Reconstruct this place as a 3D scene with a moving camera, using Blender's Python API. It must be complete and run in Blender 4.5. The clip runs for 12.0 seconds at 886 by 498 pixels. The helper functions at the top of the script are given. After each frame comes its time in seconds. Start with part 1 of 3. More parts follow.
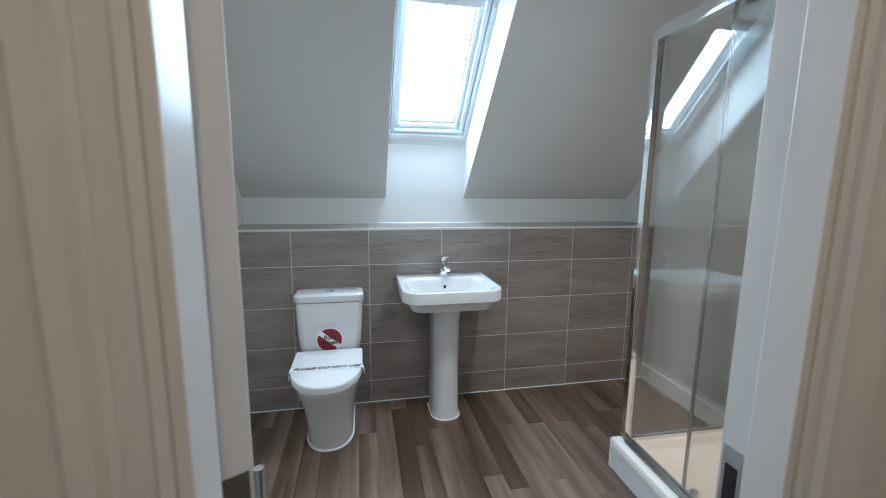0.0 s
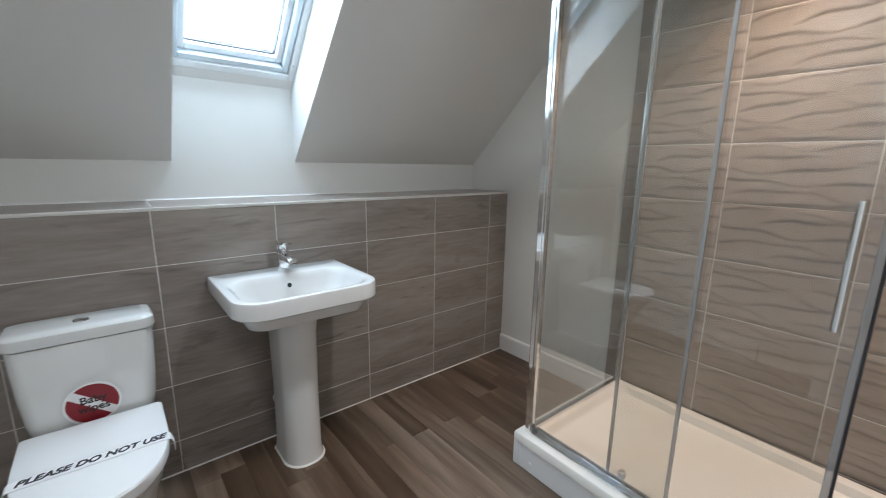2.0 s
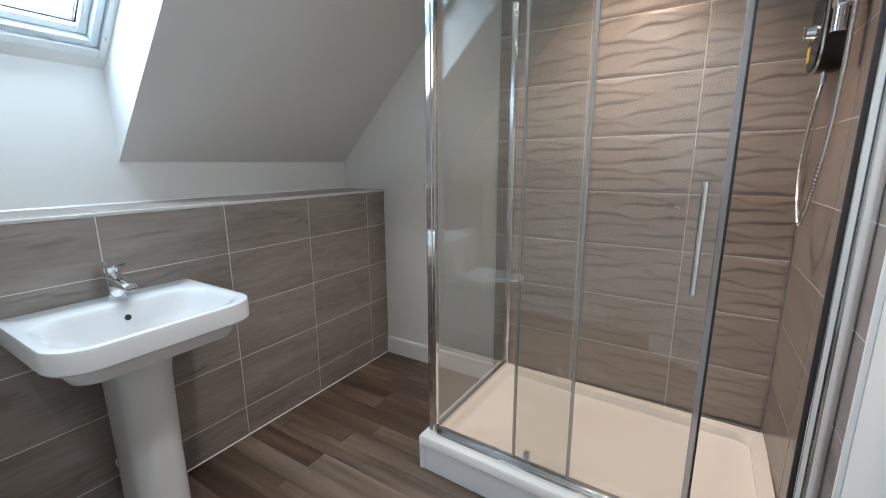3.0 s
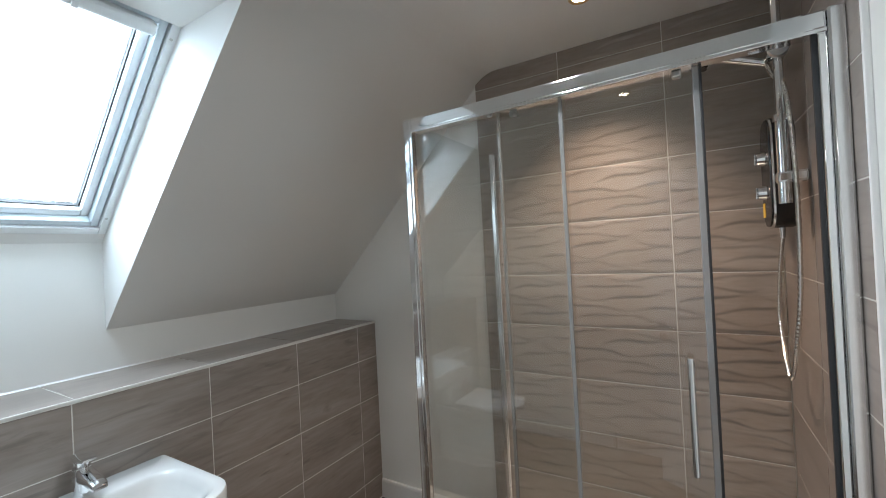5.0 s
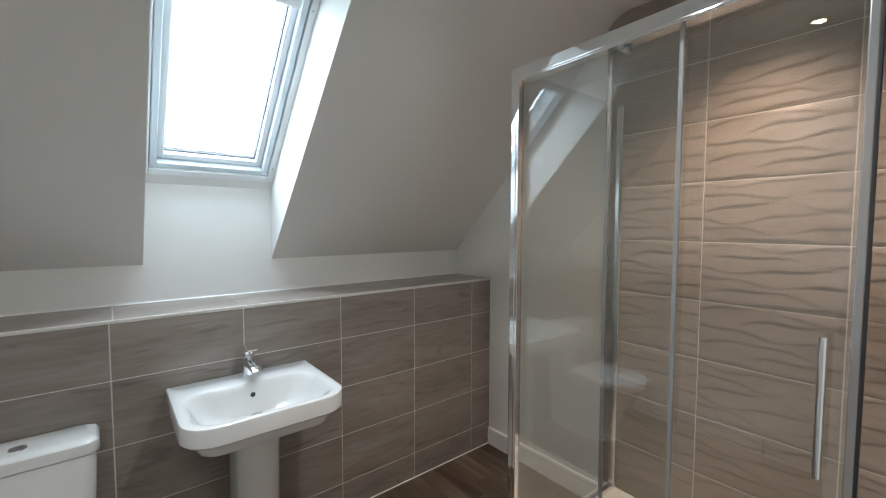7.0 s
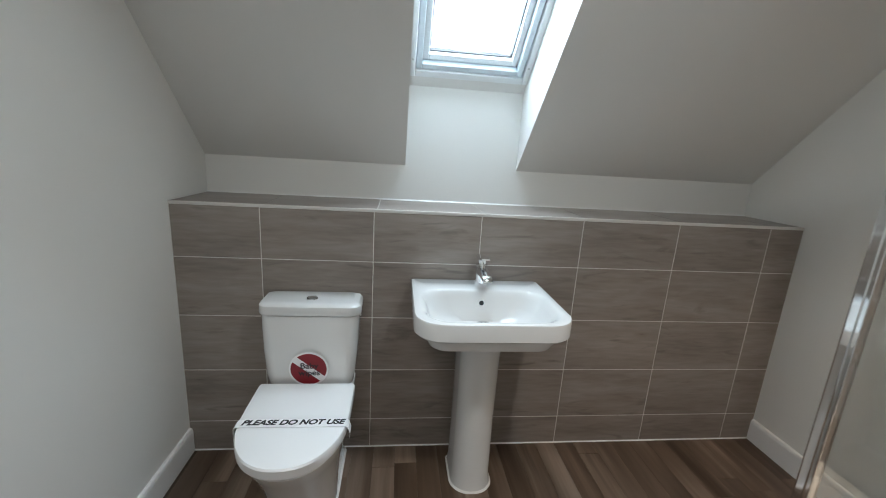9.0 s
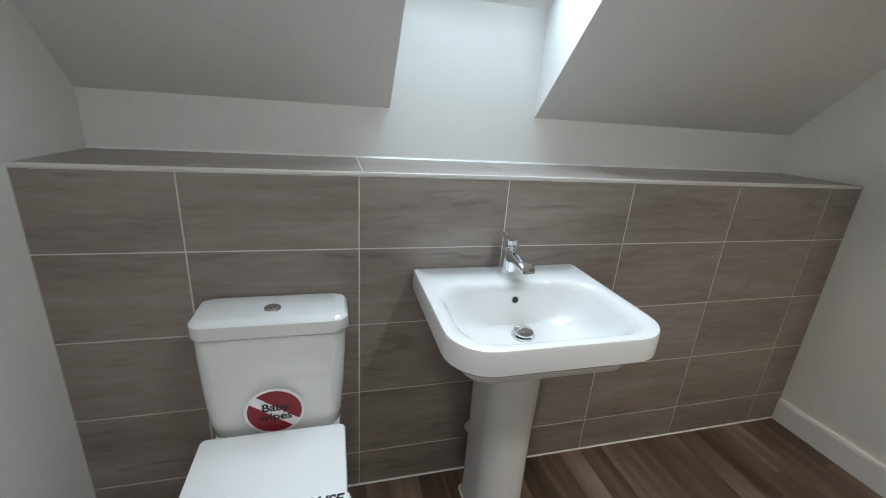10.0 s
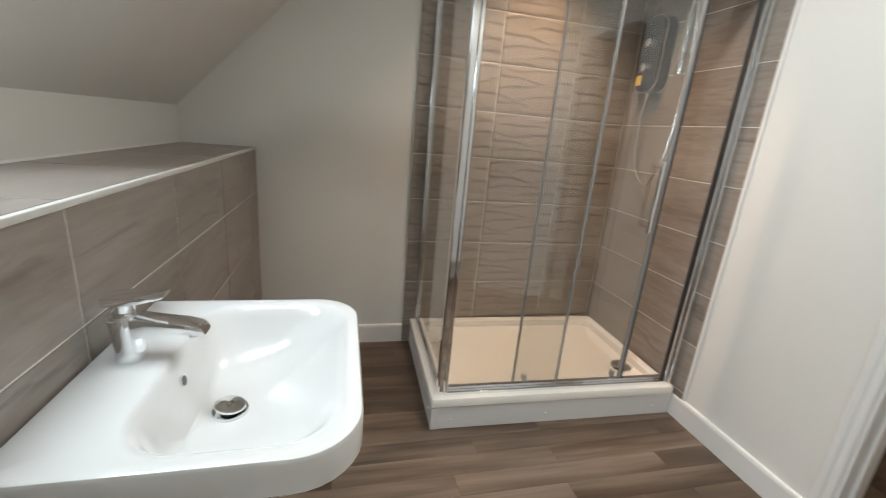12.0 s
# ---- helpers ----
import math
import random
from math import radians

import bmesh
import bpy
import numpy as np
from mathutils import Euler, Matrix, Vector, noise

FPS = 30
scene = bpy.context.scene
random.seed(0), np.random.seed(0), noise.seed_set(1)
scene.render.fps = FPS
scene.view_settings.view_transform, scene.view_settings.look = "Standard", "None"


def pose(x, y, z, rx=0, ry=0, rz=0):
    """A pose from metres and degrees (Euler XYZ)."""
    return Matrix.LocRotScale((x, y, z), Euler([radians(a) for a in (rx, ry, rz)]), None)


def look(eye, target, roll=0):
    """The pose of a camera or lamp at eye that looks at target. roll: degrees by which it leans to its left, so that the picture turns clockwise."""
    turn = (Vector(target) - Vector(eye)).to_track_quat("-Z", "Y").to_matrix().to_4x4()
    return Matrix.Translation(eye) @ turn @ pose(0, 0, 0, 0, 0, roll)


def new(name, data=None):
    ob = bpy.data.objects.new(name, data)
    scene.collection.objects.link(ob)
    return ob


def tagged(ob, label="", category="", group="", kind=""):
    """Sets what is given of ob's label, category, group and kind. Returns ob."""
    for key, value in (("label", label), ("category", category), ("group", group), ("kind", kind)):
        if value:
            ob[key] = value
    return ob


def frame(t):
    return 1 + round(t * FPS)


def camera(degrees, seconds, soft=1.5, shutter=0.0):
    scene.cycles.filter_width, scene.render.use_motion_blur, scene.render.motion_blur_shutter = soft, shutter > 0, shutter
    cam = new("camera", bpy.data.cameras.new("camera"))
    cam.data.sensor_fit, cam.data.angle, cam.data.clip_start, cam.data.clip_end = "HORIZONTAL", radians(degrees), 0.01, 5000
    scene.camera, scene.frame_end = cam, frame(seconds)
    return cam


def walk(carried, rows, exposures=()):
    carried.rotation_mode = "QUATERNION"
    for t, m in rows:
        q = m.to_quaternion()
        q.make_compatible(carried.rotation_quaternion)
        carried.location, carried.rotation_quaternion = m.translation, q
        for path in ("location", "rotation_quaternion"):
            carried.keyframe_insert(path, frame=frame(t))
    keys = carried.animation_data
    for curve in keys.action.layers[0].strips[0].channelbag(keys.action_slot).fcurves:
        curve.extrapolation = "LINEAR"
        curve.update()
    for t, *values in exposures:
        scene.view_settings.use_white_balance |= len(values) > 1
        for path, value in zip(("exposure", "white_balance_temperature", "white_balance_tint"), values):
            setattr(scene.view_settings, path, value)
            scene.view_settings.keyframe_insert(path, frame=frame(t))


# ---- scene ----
cam = camera(94.5, 12.0, soft=0.95, shutter=0.2)
PATH = [
    (0, (0.403, -2.51, 1.39), (0.797, -0.574, 1.084), 0.6),
    (0.5, (0.49, -2.312, 1.366), (0.868, -0.375, 1.041), 1.8),
    (1, (0.465, -2.138, 1.334), (0.961, -0.235, 0.97), 2.1),
    (1.5, (0.387, -1.973, 1.327), (1.246, -0.206, 0.949), 2.1),
    (2, (0.331, -1.866, 1.307), (1.576, -0.356, 0.898), 0.9),
    (2.5, (0.322, -1.766, 1.292), (1.866, -0.581, 0.832), -0.5),
    (2.7, (0.329, -1.735, 1.278), (1.946, -0.656, 0.81), -0.9),
    (4.3, (0.403, -1.743, 1.462), (2.147, -0.771, 1.328), -1.8),
    (4.5, (0.396, -1.744, 1.492), (2.139, -0.765, 1.416), -2.2),
    (5, (0.383, -1.758, 1.554), (2.102, -0.735, 1.566), -3.0),
    (5.5, (0.381, -1.765, 1.575), (2.049, -0.662, 1.611), -3.0),
    (6, (0.428, -1.801, 1.576), (2.014, -0.582, 1.592), -2.2),
    (6.5, (0.468, -1.852, 1.538), (1.922, -0.479, 1.497), -1.1),
    (7, (0.463, -1.905, 1.474), (1.726, -0.358, 1.362), 0.1),
    (7.5, (0.506, -1.987, 1.432), (1.505, -0.264, 1.25), 1.1),
    (7.7, (0.526, -2.017, 1.413), (1.399, -0.23, 1.205), 1.5),
    (9.3, (0.545, -1.537, 1.353), (0.742, 0.385, 0.836), 3.6),
    (9.5, (0.508, -1.428, 1.331), (0.743, 0.481, 0.784), 3.8),
    (10, (0.384, -1.158, 1.301), (0.893, 0.669, 0.666), 3.9),
    (10.5, (0.276, -0.92, 1.26), (1.258, 0.689, 0.591), 3.9),
    (11, (0.197, -0.685, 1.247), (1.742, 0.398, 0.584), 4.2),
    (11.5, (0.148, -0.537, 1.272), (2.021, -0.238, 0.637), 4.5),
    (12, (0.125, -0.445, 1.291), (1.988, -0.916, 0.734), 5.0),
]
EXPOSURES = [(0.0, 1.1, 5100, 2), (0.5, 1.05, 5450, 3), (1.5, 1.0, 5600, 5), (2.5, 1.04, 5400, 6), (4.5, 0.86, 5600, 5), (5.5, 0.78, 5650, 6), (7.5, 0.82, 5800, 5), (9.5, 0.88, 5650, 4), (10.5, 1.0, 5800, 6), (11.0, 1.12, 6050, 7), (12.0, 0.95, 6250, 7)]
walk(cam, [(t, look(eye, target, roll)) for t, eye, target, roll in PATH], EXPOSURES)

# ---- light ----
world = bpy.data.worlds.new("sky")
scene.world = world
world.use_nodes = True
wn = world.node_tree
sky = wn.nodes.new("ShaderNodeTexSky")
sky.sky_type = "NISHITA"
sky.sun_disc = False
sky.sun_elevation, sky.sun_rotation = radians(50), radians(20)
sky.air_density, sky.dust_density = 1.0, 4.0
wn.nodes["Background"].inputs["Strength"].default_value = 0.12
wn.links.new(sky.outputs[0], wn.nodes["Background"].inputs[0])


def sun_lamp():
    data = bpy.data.lights.new("sun", "SUN")
    data.energy, data.angle, data.color = 0.6, radians(20), (1.0, 0.97, 0.93)
    ob = new("sun", data)
    ob.matrix_world = look((0, 3, 6), (0, -0.4, 2.0))


sun_lamp()


def area_lamp(name, eye, target, sx, sy, watts, color):
    data = bpy.data.lights.new(name, "AREA")
    data.shape, data.size, data.size_y = "RECTANGLE", sx, sy
    data.energy, data.color = watts, color
    ob = new(name, data)
    ob.matrix_world = look(eye, target)
    return ob


area_lamp("skylight_daylight", (0.852, 0.101, 2.149), (0.852, -0.5, 1.548), 0.44, 0.86, 12.0, (0.86, 0.955, 1.0))


# ---- materials ----
def mat(name, color, rough=0.5, metal=0.0, vary=0.06, scale=6.0, bump=0.0, bump_scale=150.0, spec=0.5, stretch=(1, 1, 1), coat=0.0):
    m = bpy.data.materials.new(name)
    m.use_nodes = True
    n, l = m.node_tree.nodes, m.node_tree.links
    b = n["Principled BSDF"]
    b.inputs["Roughness"].default_value = rough
    b.inputs["Metallic"].default_value = metal
    b.inputs["Specular IOR Level"].default_value = spec
    b.inputs["Coat Weight"].default_value = coat
    co = n.new("ShaderNodeTexCoord")
    mp = n.new("ShaderNodeMapping")
    mp.inputs["Scale"].default_value = stretch
    l.new(co.outputs["Object"], mp.inputs["Vector"])
    no = n.new("ShaderNodeTexNoise")
    no.inputs["Scale"].default_value = scale
    no.inputs["Detail"].default_value = 5
    l.new(mp.outputs[0], no.inputs["Vector"])
    mx = n.new("ShaderNodeMix")
    mx.data_type = "RGBA"
    mx.inputs["A"].default_value = (*[c * (1 - vary) for c in color], 1)
    mx.inputs["B"].default_value = (*[min(1, c * (1 + vary)) for c in color], 1)
    l.new(no.outputs["Fac"], mx.inputs["Factor"])
    l.new(mx.outputs["Result"], b.inputs["Base Color"])
    if bump:
        fine = n.new("ShaderNodeTexNoise")
        fine.inputs["Scale"].default_value = bump_scale
        fine.inputs["Detail"].default_value = 3
        l.new(mp.outputs[0], fine.inputs["Vector"])
        bu = n.new("ShaderNodeBump")
        bu.inputs["Strength"].default_value = bump
        bu.inputs["Distance"].default_value = 0.001
        l.new(fine.outputs["Fac"], bu.inputs["Height"])
        l.new(bu.outputs[0], b.inputs["Normal"])
    return m


def streaked(name, dark, mid, light, rough, stretch, seed_gain, fine_stretch, mark=0.35, tint=0.06, fine_mix=0.35, spread=0.20):
    """Stone-look or wood-look: broad bands, fine streaks and sparse dark strokes, shifted from piece to piece."""
    m = bpy.data.materials.new(name)
    m.use_nodes = True
    n, l = m.node_tree.nodes, m.node_tree.links
    b = n["Principled BSDF"]
    co, inf = n.new("ShaderNodeTexCoord"), n.new("ShaderNodeObjectInfo")
    shift = n.new("ShaderNodeVectorMath")
    shift.operation = "MULTIPLY_ADD"
    mul = n.new("ShaderNodeMath")
    mul.operation = "MULTIPLY"
    mul.inputs[1].default_value = seed_gain
    l.new(inf.outputs["Random"], mul.inputs[0])
    l.new(mul.outputs[0], shift.inputs[0])
    shift.inputs[1].default_value = (1, 1, 1)
    l.new(co.outputs["Object"], shift.inputs[2])

    def bands(scale_vec, scale, detail, distort):
        mp = n.new("ShaderNodeMapping")
        mp.inputs["Scale"].default_value = scale_vec
        l.new(shift.outputs[0], mp.inputs["Vector"])
        t = n.new("ShaderNodeTexNoise")
        t.inputs["Scale"].default_value, t.inputs["Detail"].default_value = scale, detail
        t.inputs["Distortion"].default_value = distort
        l.new(mp.outputs[0], t.inputs["Vector"])
        return t

    broad, fine, strokes = bands(stretch, 1.0, 4, 0.6), bands(fine_stretch, 1.0, 6, 0.3), bands([s * 1.7 for s in stretch], 1.6, 7, 1.2)
    ramp = n.new("ShaderNodeValToRGB")
    e = ramp.color_ramp.elements
    e[0].position, e[0].color = 0.5 - spread, (*dark, 1)
    e[1].position, e[1].color = 0.5 + spread, (*light, 1)
    e.new(0.5).color = (*mid, 1)
    add = n.new("ShaderNodeMix")
    add.data_type = "FLOAT"
    add.inputs["Factor"].default_value = fine_mix
    l.new(broad.outputs["Fac"], add.inputs["A"])
    l.new(fine.outputs["Fac"], add.inputs["B"])
    l.new(add.outputs["Result"], ramp.inputs["Fac"])
    thin = n.new("ShaderNodeMapRange")
    thin.inputs["From Min"].default_value, thin.inputs["From Max"].default_value = 0.60, 0.74
    thin.inputs["To Max"].default_value = mark
    l.new(strokes.outputs["Fac"], thin.inputs["Value"])
    mx = n.new("ShaderNodeMix")
    mx.data_type = "RGBA"
    l.new(thin.outputs[0], mx.inputs["Factor"])
    l.new(ramp.outputs[0], mx.inputs["A"])
    mx.inputs["B"].default_value = (*[c * 0.62 for c in dark], 1)
    hsv = n.new("ShaderNodeHueSaturation")
    l.new(mx.outputs["Result"], hsv.inputs["Color"])
    val = n.new("ShaderNodeMapRange")
    val.inputs["To Min"].default_value, val.inputs["To Max"].default_value = 1 - tint, 1 + tint
    l.new(inf.outputs["Random"], val.inputs["Value"])
    l.new(val.outputs[0], hsv.inputs["Value"])
    l.new(hsv.outputs[0], b.inputs["Base Color"])
    rr = n.new("ShaderNodeMapRange")
    rr.inputs["To Min"].default_value, rr.inputs["To Max"].default_value = rough - 0.06, rough + 0.08
    l.new(fine.outputs["Fac"], rr.inputs["Value"])
    l.new(rr.outputs[0], b.inputs["Roughness"])
    bu = n.new("ShaderNodeBump")
    bu.inputs["Strength"].default_value, bu.inputs["Distance"].default_value = 0.15, 0.0006
    l.new(fine.outputs["Fac"], bu.inputs["Height"])
    l.new(bu.outputs[0], b.inputs["Normal"])
    return m


def clear_glass(name, tint):
    m = bpy.data.materials.new(name)
    m.use_nodes = True
    n, l = m.node_tree.nodes, m.node_tree.links
    n.remove(n["Principled BSDF"])
    tr, gl, fr, mx = n.new("ShaderNodeBsdfTransparent"), n.new("ShaderNodeBsdfGlossy"), n.new("ShaderNodeLayerWeight"), n.new("ShaderNodeMixShader")
    tr.inputs[0].default_value = (*tint, 1)
    gl.inputs["Roughness"].default_value = 0.0
    fr.inputs["Blend"].default_value = 0.5
    steep, gloss = n.new("ShaderNodeMath"), n.new("ShaderNodeMath")
    steep.operation, steep.inputs[1].default_value = "POWER", 4.0
    gloss.operation, gloss.inputs[1].default_value, gloss.inputs[2].default_value = "MULTIPLY_ADD", 0.85, 0.08
    l.new(fr.outputs["Facing"], steep.inputs[0])
    l.new(steep.outputs[0], gloss.inputs[0])
    l.new(gloss.outputs[0], mx.inputs[0])
    l.new(tr.outputs[0], mx.inputs[1])
    l.new(gl.outputs[0], mx.inputs[2])
    l.new(mx.outputs[0], n["Material Output"].inputs["Surface"])
    return m


def glow(name, color, strength):
    m = bpy.data.materials.new(name)
    m.use_nodes = True
    b = m.node_tree.nodes["Principled BSDF"]
    b.inputs["Base Color"].default_value = (*color, 1)
    b.inputs["Emission Color"].default_value = (*color, 1)
    b.inputs["Emission Strength"].default_value = strength
    return m


PAINT = mat("wall_paint", (0.76, 0.75, 0.72), 0.75, vary=0.02, scale=3, bump=0.12, bump_scale=260, spec=0.3)
CEIL = mat("ceiling_paint", (0.74, 0.73, 0.705), 0.8, vary=0.02, scale=3, bump=0.12, bump_scale=240, spec=0.3)
GLOSS_WHITE = mat("satin_woodwork", (0.80, 0.79, 0.78), 0.32, vary=0.02, scale=4, bump=0.06, bump_scale=90)
DOOR_WHITE = mat("door_paint", (0.80, 0.80, 0.80), 0.38, vary=0.02, scale=4, bump=0.08, bump_scale=120)
CERAMIC = mat("glazed_ceramic", (0.70, 0.70, 0.69), 0.06, vary=0.01, scale=3, coat=0.4)
SEAT_WHITE = mat("seat_plastic", (0.78, 0.78, 0.78), 0.16, vary=0.01, scale=3)
TRAY_WHITE = mat("acrylic_tray", (0.84, 0.80, 0.74), 0.14, vary=0.02, scale=3)
UPVC = mat("window_plastic", (0.78, 0.80, 0.81), 0.3, vary=0.015, scale=4)
WIN_GREY = mat("window_frame_finish", (0.60, 0.66, 0.70), 0.35, vary=0.03, scale=5)
RUBBER = mat("rubber_seal", (0.025, 0.025, 0.027), 0.55, vary=0.1)
BLACK = mat("black_plastic_and_hole_shade", (0.012, 0.012, 0.013), 0.22, vary=0.1)
YELLOW = mat("yellow_paper", (0.75, 0.48, 0.05), 0.6, vary=0.05)
CHROME = mat("chrome", (0.82, 0.83, 0.84), 0.07, 1.0, vary=0.02)
ALU = mat("polished_aluminium", (0.78, 0.79, 0.80), 0.16, 1.0, vary=0.02)
BRASS = mat("warm_brass", (0.62, 0.45, 0.22), 0.3, 1.0, vary=0.05)
STEEL = mat("brushed_steel", (0.55, 0.55, 0.54), 0.3, 1.0, vary=0.06)
GROUT = mat("pale_grout", (0.66, 0.64, 0.60), 0.85, vary=0.06, scale=30, bump=0.3, bump_scale=400)
SILICONE = mat("white_silicone", (0.78, 0.78, 0.76), 0.35, vary=0.03)
RED = mat("dark_red_print", (0.20, 0.005, 0.012), 0.5, vary=0.05)
CARD = mat("white_card", (0.82, 0.82, 0.82), 0.55, vary=0.02)
INK = mat("black_ink", (0.012, 0.012, 0.014), 0.6, vary=0.1)
TILE = streaked("taupe_stone_tile", (0.185, 0.155, 0.133), (0.252, 0.216, 0.189), (0.315, 0.276, 0.246), 0.30, (1.3, 3.0, 7.0), 19.0, (8, 8, 58), 0.6, 0.05, 0.40, 0.17)
TILE_WAVE = streaked("taupe_relief_tile", (0.245, 0.205, 0.172), (0.295, 0.252, 0.216), (0.34, 0.295, 0.256), 0.34, (1.6, 1.6, 9.0), 19.0, (12, 12, 70), 0.3, 0.04, 0.4, 0.18)
WOOD = streaked("brown_vinyl_plank", (0.048, 0.030, 0.019), (0.122, 0.083, 0.057), (0.275, 0.212, 0.162), 0.33, (6.0, 0.45, 1.0), 31.0, (38, 2.2, 1), 0.45, 0.13, 0.22, 0.18)
GLASS = clear_glass("shower_glass", (0.982, 0.992, 0.986))
SEAL = mat("clear_seal_strip", (0.37, 0.372, 0.375), 0.25, vary=0.04)
for node in SEAL.node_tree.nodes:
    if node.type == "BSDF_PRINCIPLED":
        node.inputs["Alpha"].default_value = 0.55
PANE = clear_glass("window_glass", (0.96, 0.97, 0.97))
HOSE_MAT = mat("chromed_hose", (0.66, 0.65, 0.62), 0.22, 1.0, vary=0.1, scale=300)


# ---- builders ----
def part(name, bm, material, parent=None, label="", smooth=False, at=None):
    me = bpy.data.meshes.new(name)
    bmesh.ops.recalc_face_normals(bm, faces=bm.faces)
    plane = bm.faces.layers.int.get("plane")
    rounded = [not (plane and f[plane]) for f in bm.faces]
    bm.to_mesh(me)
    bm.free()
    me.materials.append(material)
    if smooth:
        me.set_sharp_from_angle(angle=radians(38))
        me.polygons.foreach_set("use_smooth", rounded)
    ob = new(name, me)
    if parent:
        ob.parent = parent
    if at:
        ob.location = at
    if label:
        ob["label"] = label
    return ob


def empty(name, label, category, at=(0, 0, 0), group="", kind=""):
    ob = new(name)
    ob.location = at
    ob.empty_display_size = 0.1
    return tagged(ob, label, category, group, kind)


def box(x0, x1, y0, y1, z0, z1, bevel=0.0, seg=2, bm=None):
    """A box with rounded edges; its six sides stay flat."""
    bm = bm or bmesh.new()
    plane = bm.faces.layers.int.get("plane") or bm.faces.layers.int.new("plane")
    r = bmesh.ops.create_cube(bm, size=1)
    for v in r["verts"]:
        v.co = ((x0 + x1) / 2 + v.co.x * (x1 - x0), (y0 + y1) / 2 + v.co.y * (y1 - y0), (z0 + z1) / 2 + v.co.z * (z1 - z0))
    if bevel:
        es = list({e for v in r["verts"] for e in v.link_edges})
        bmesh.ops.bevel(bm, geom=es, offset=bevel, segments=seg, profile=0.5, affect="EDGES")
        bm.normal_update()
        for f in bm.faces:
            f[plane] = int(max(abs(c) for c in f.normal) > 0.9999)
    return bm


def prism(pts, axis, a, b, bm=None):
    """A polygon of the two other axes, drawn out along an axis from a to b."""
    bm = bm or bmesh.new()

    def place(p, v):
        return {"x": (v, p[0], p[1]), "y": (p[0], v, p[1]), "z": (p[0], p[1], v)}[axis]

    low, high = [bm.verts.new(place(p, a)) for p in pts], [bm.verts.new(place(p, b)) for p in pts]
    bm.faces.new(low)
    bm.faces.new(high[::-1])
    for i in range(len(pts)):
        j = (i + 1) % len(pts)
        bm.faces.new((low[i], high[i], high[j], low[j]))
    return bm


def loft(rings, bm=None, caps=True):
    bm = bm or bmesh.new()
    vs = [[bm.verts.new(p) for p in r] for r in rings]
    for a, b in zip(vs, vs[1:]):
        for i in range(len(a)):
            j = (i + 1) % len(a)
            bm.faces.new((a[i], a[j], b[j], b[i]))
    if caps:
        bm.faces.new(vs[0][::-1])
        bm.faces.new(vs[-1])
    return bm


def tube(points, r, n=12, bm=None):
    """A round tube along points, with radius r or a list of radii."""
    pts = [Vector(p) for p in points]
    rs = r if isinstance(r, (list, tuple)) else [r] * len(pts)
    rings, up = [], None
    for i, p in enumerate(pts):
        d = (pts[min(i + 1, len(pts) - 1)] - pts[max(i - 1, 0)]).normalized()
        if up is None:
            up = d.orthogonal().normalized()
        up = (up - d * up.dot(d)).normalized()
        side = d.cross(up)
        rings.append([p + rs[i] * (math.cos(2 * math.pi * k / n) * up + math.sin(2 * math.pi * k / n) * side) for k in range(n)])
    return loft(rings, bm)


def rrect(x0, x1, y0, y1, z, r_front, r_back, n=6):
    """Rounded rectangle at height z; y0 is the front."""
    out = []
    for cx, cy, r, a0 in ((x1 - r_front, y0 + r_front, r_front, -90), (x1 - r_back, y1 - r_back, r_back, 0), (x0 + r_back, y1 - r_back, r_back, 90), (x0 + r_front, y0 + r_front, r_front, 180)):
        for k in range(n + 1):
            a = radians(a0 + 90 * k / n)
            out.append((cx + r * math.cos(a), cy + r * math.sin(a), z))
    return out


def dshape(cx, w, back, front, straight, z, n=20, rb=0.02, power=2.2):
    """Round front, squared back: a pan or seat outline."""
    pts = []
    for k in range(n + 1):
        a = math.pi * k / n
        c, s = math.cos(a), math.sin(a)
        pts.append((cx + w / 2 * math.copysign(abs(c) ** (2 / power), c), straight - (straight - front) * abs(s) ** (2 / power), z))
    pts += [(cx - w / 2, back - rb, z), (cx - w / 2 + rb * 0.3, back - rb * 0.3, z), (cx - w / 2 + rb, back, z)]
    pts += [(cx + w / 2 - rb, back, z), (cx + w / 2 - rb * 0.3, back - rb * 0.3, z), (cx + w / 2, back - rb, z)]
    return pts


def lettering(name, text, size, material, parent, matrix, shear=0.0, fat=0.0):
    cu = bpy.data.curves.new(name, "FONT")
    cu.body, cu.size, cu.shear, cu.offset = text, size, shear, fat
    cu.align_x, cu.align_y, cu.extrude = "CENTER", "CENTER", 0.0002
    tmp = new(name + "_tmp", cu)
    dg = bpy.context.evaluated_depsgraph_get()
    dg.update()
    me = bpy.data.meshes.new_from_object(tmp.evaluated_get(dg))
    bpy.data.objects.remove(tmp)
    me.materials.clear()
    me.materials.append(material)
    ob = new(name, me)
    ob.parent = parent
    ob.matrix_local = matrix
    return ob


# ---- room sizes ----
XL, XR, YN, YB, H = -0.340, 2.428, -2.09, 0.345, 2.505
LEDGE, WALL = 1.128, 0.092
SX0, SX1 = 0.577, 1.128
DX0, DX1, DOOR_H, LINING = 0.256, 0.876, 2.0, 0.026
HALL_Y, HX0, HX1 = -3.5, -0.9, 2.0


def structure(name, bm, material, label, cat):
    return tagged(part(name, bm, material), label, cat, kind="structure")


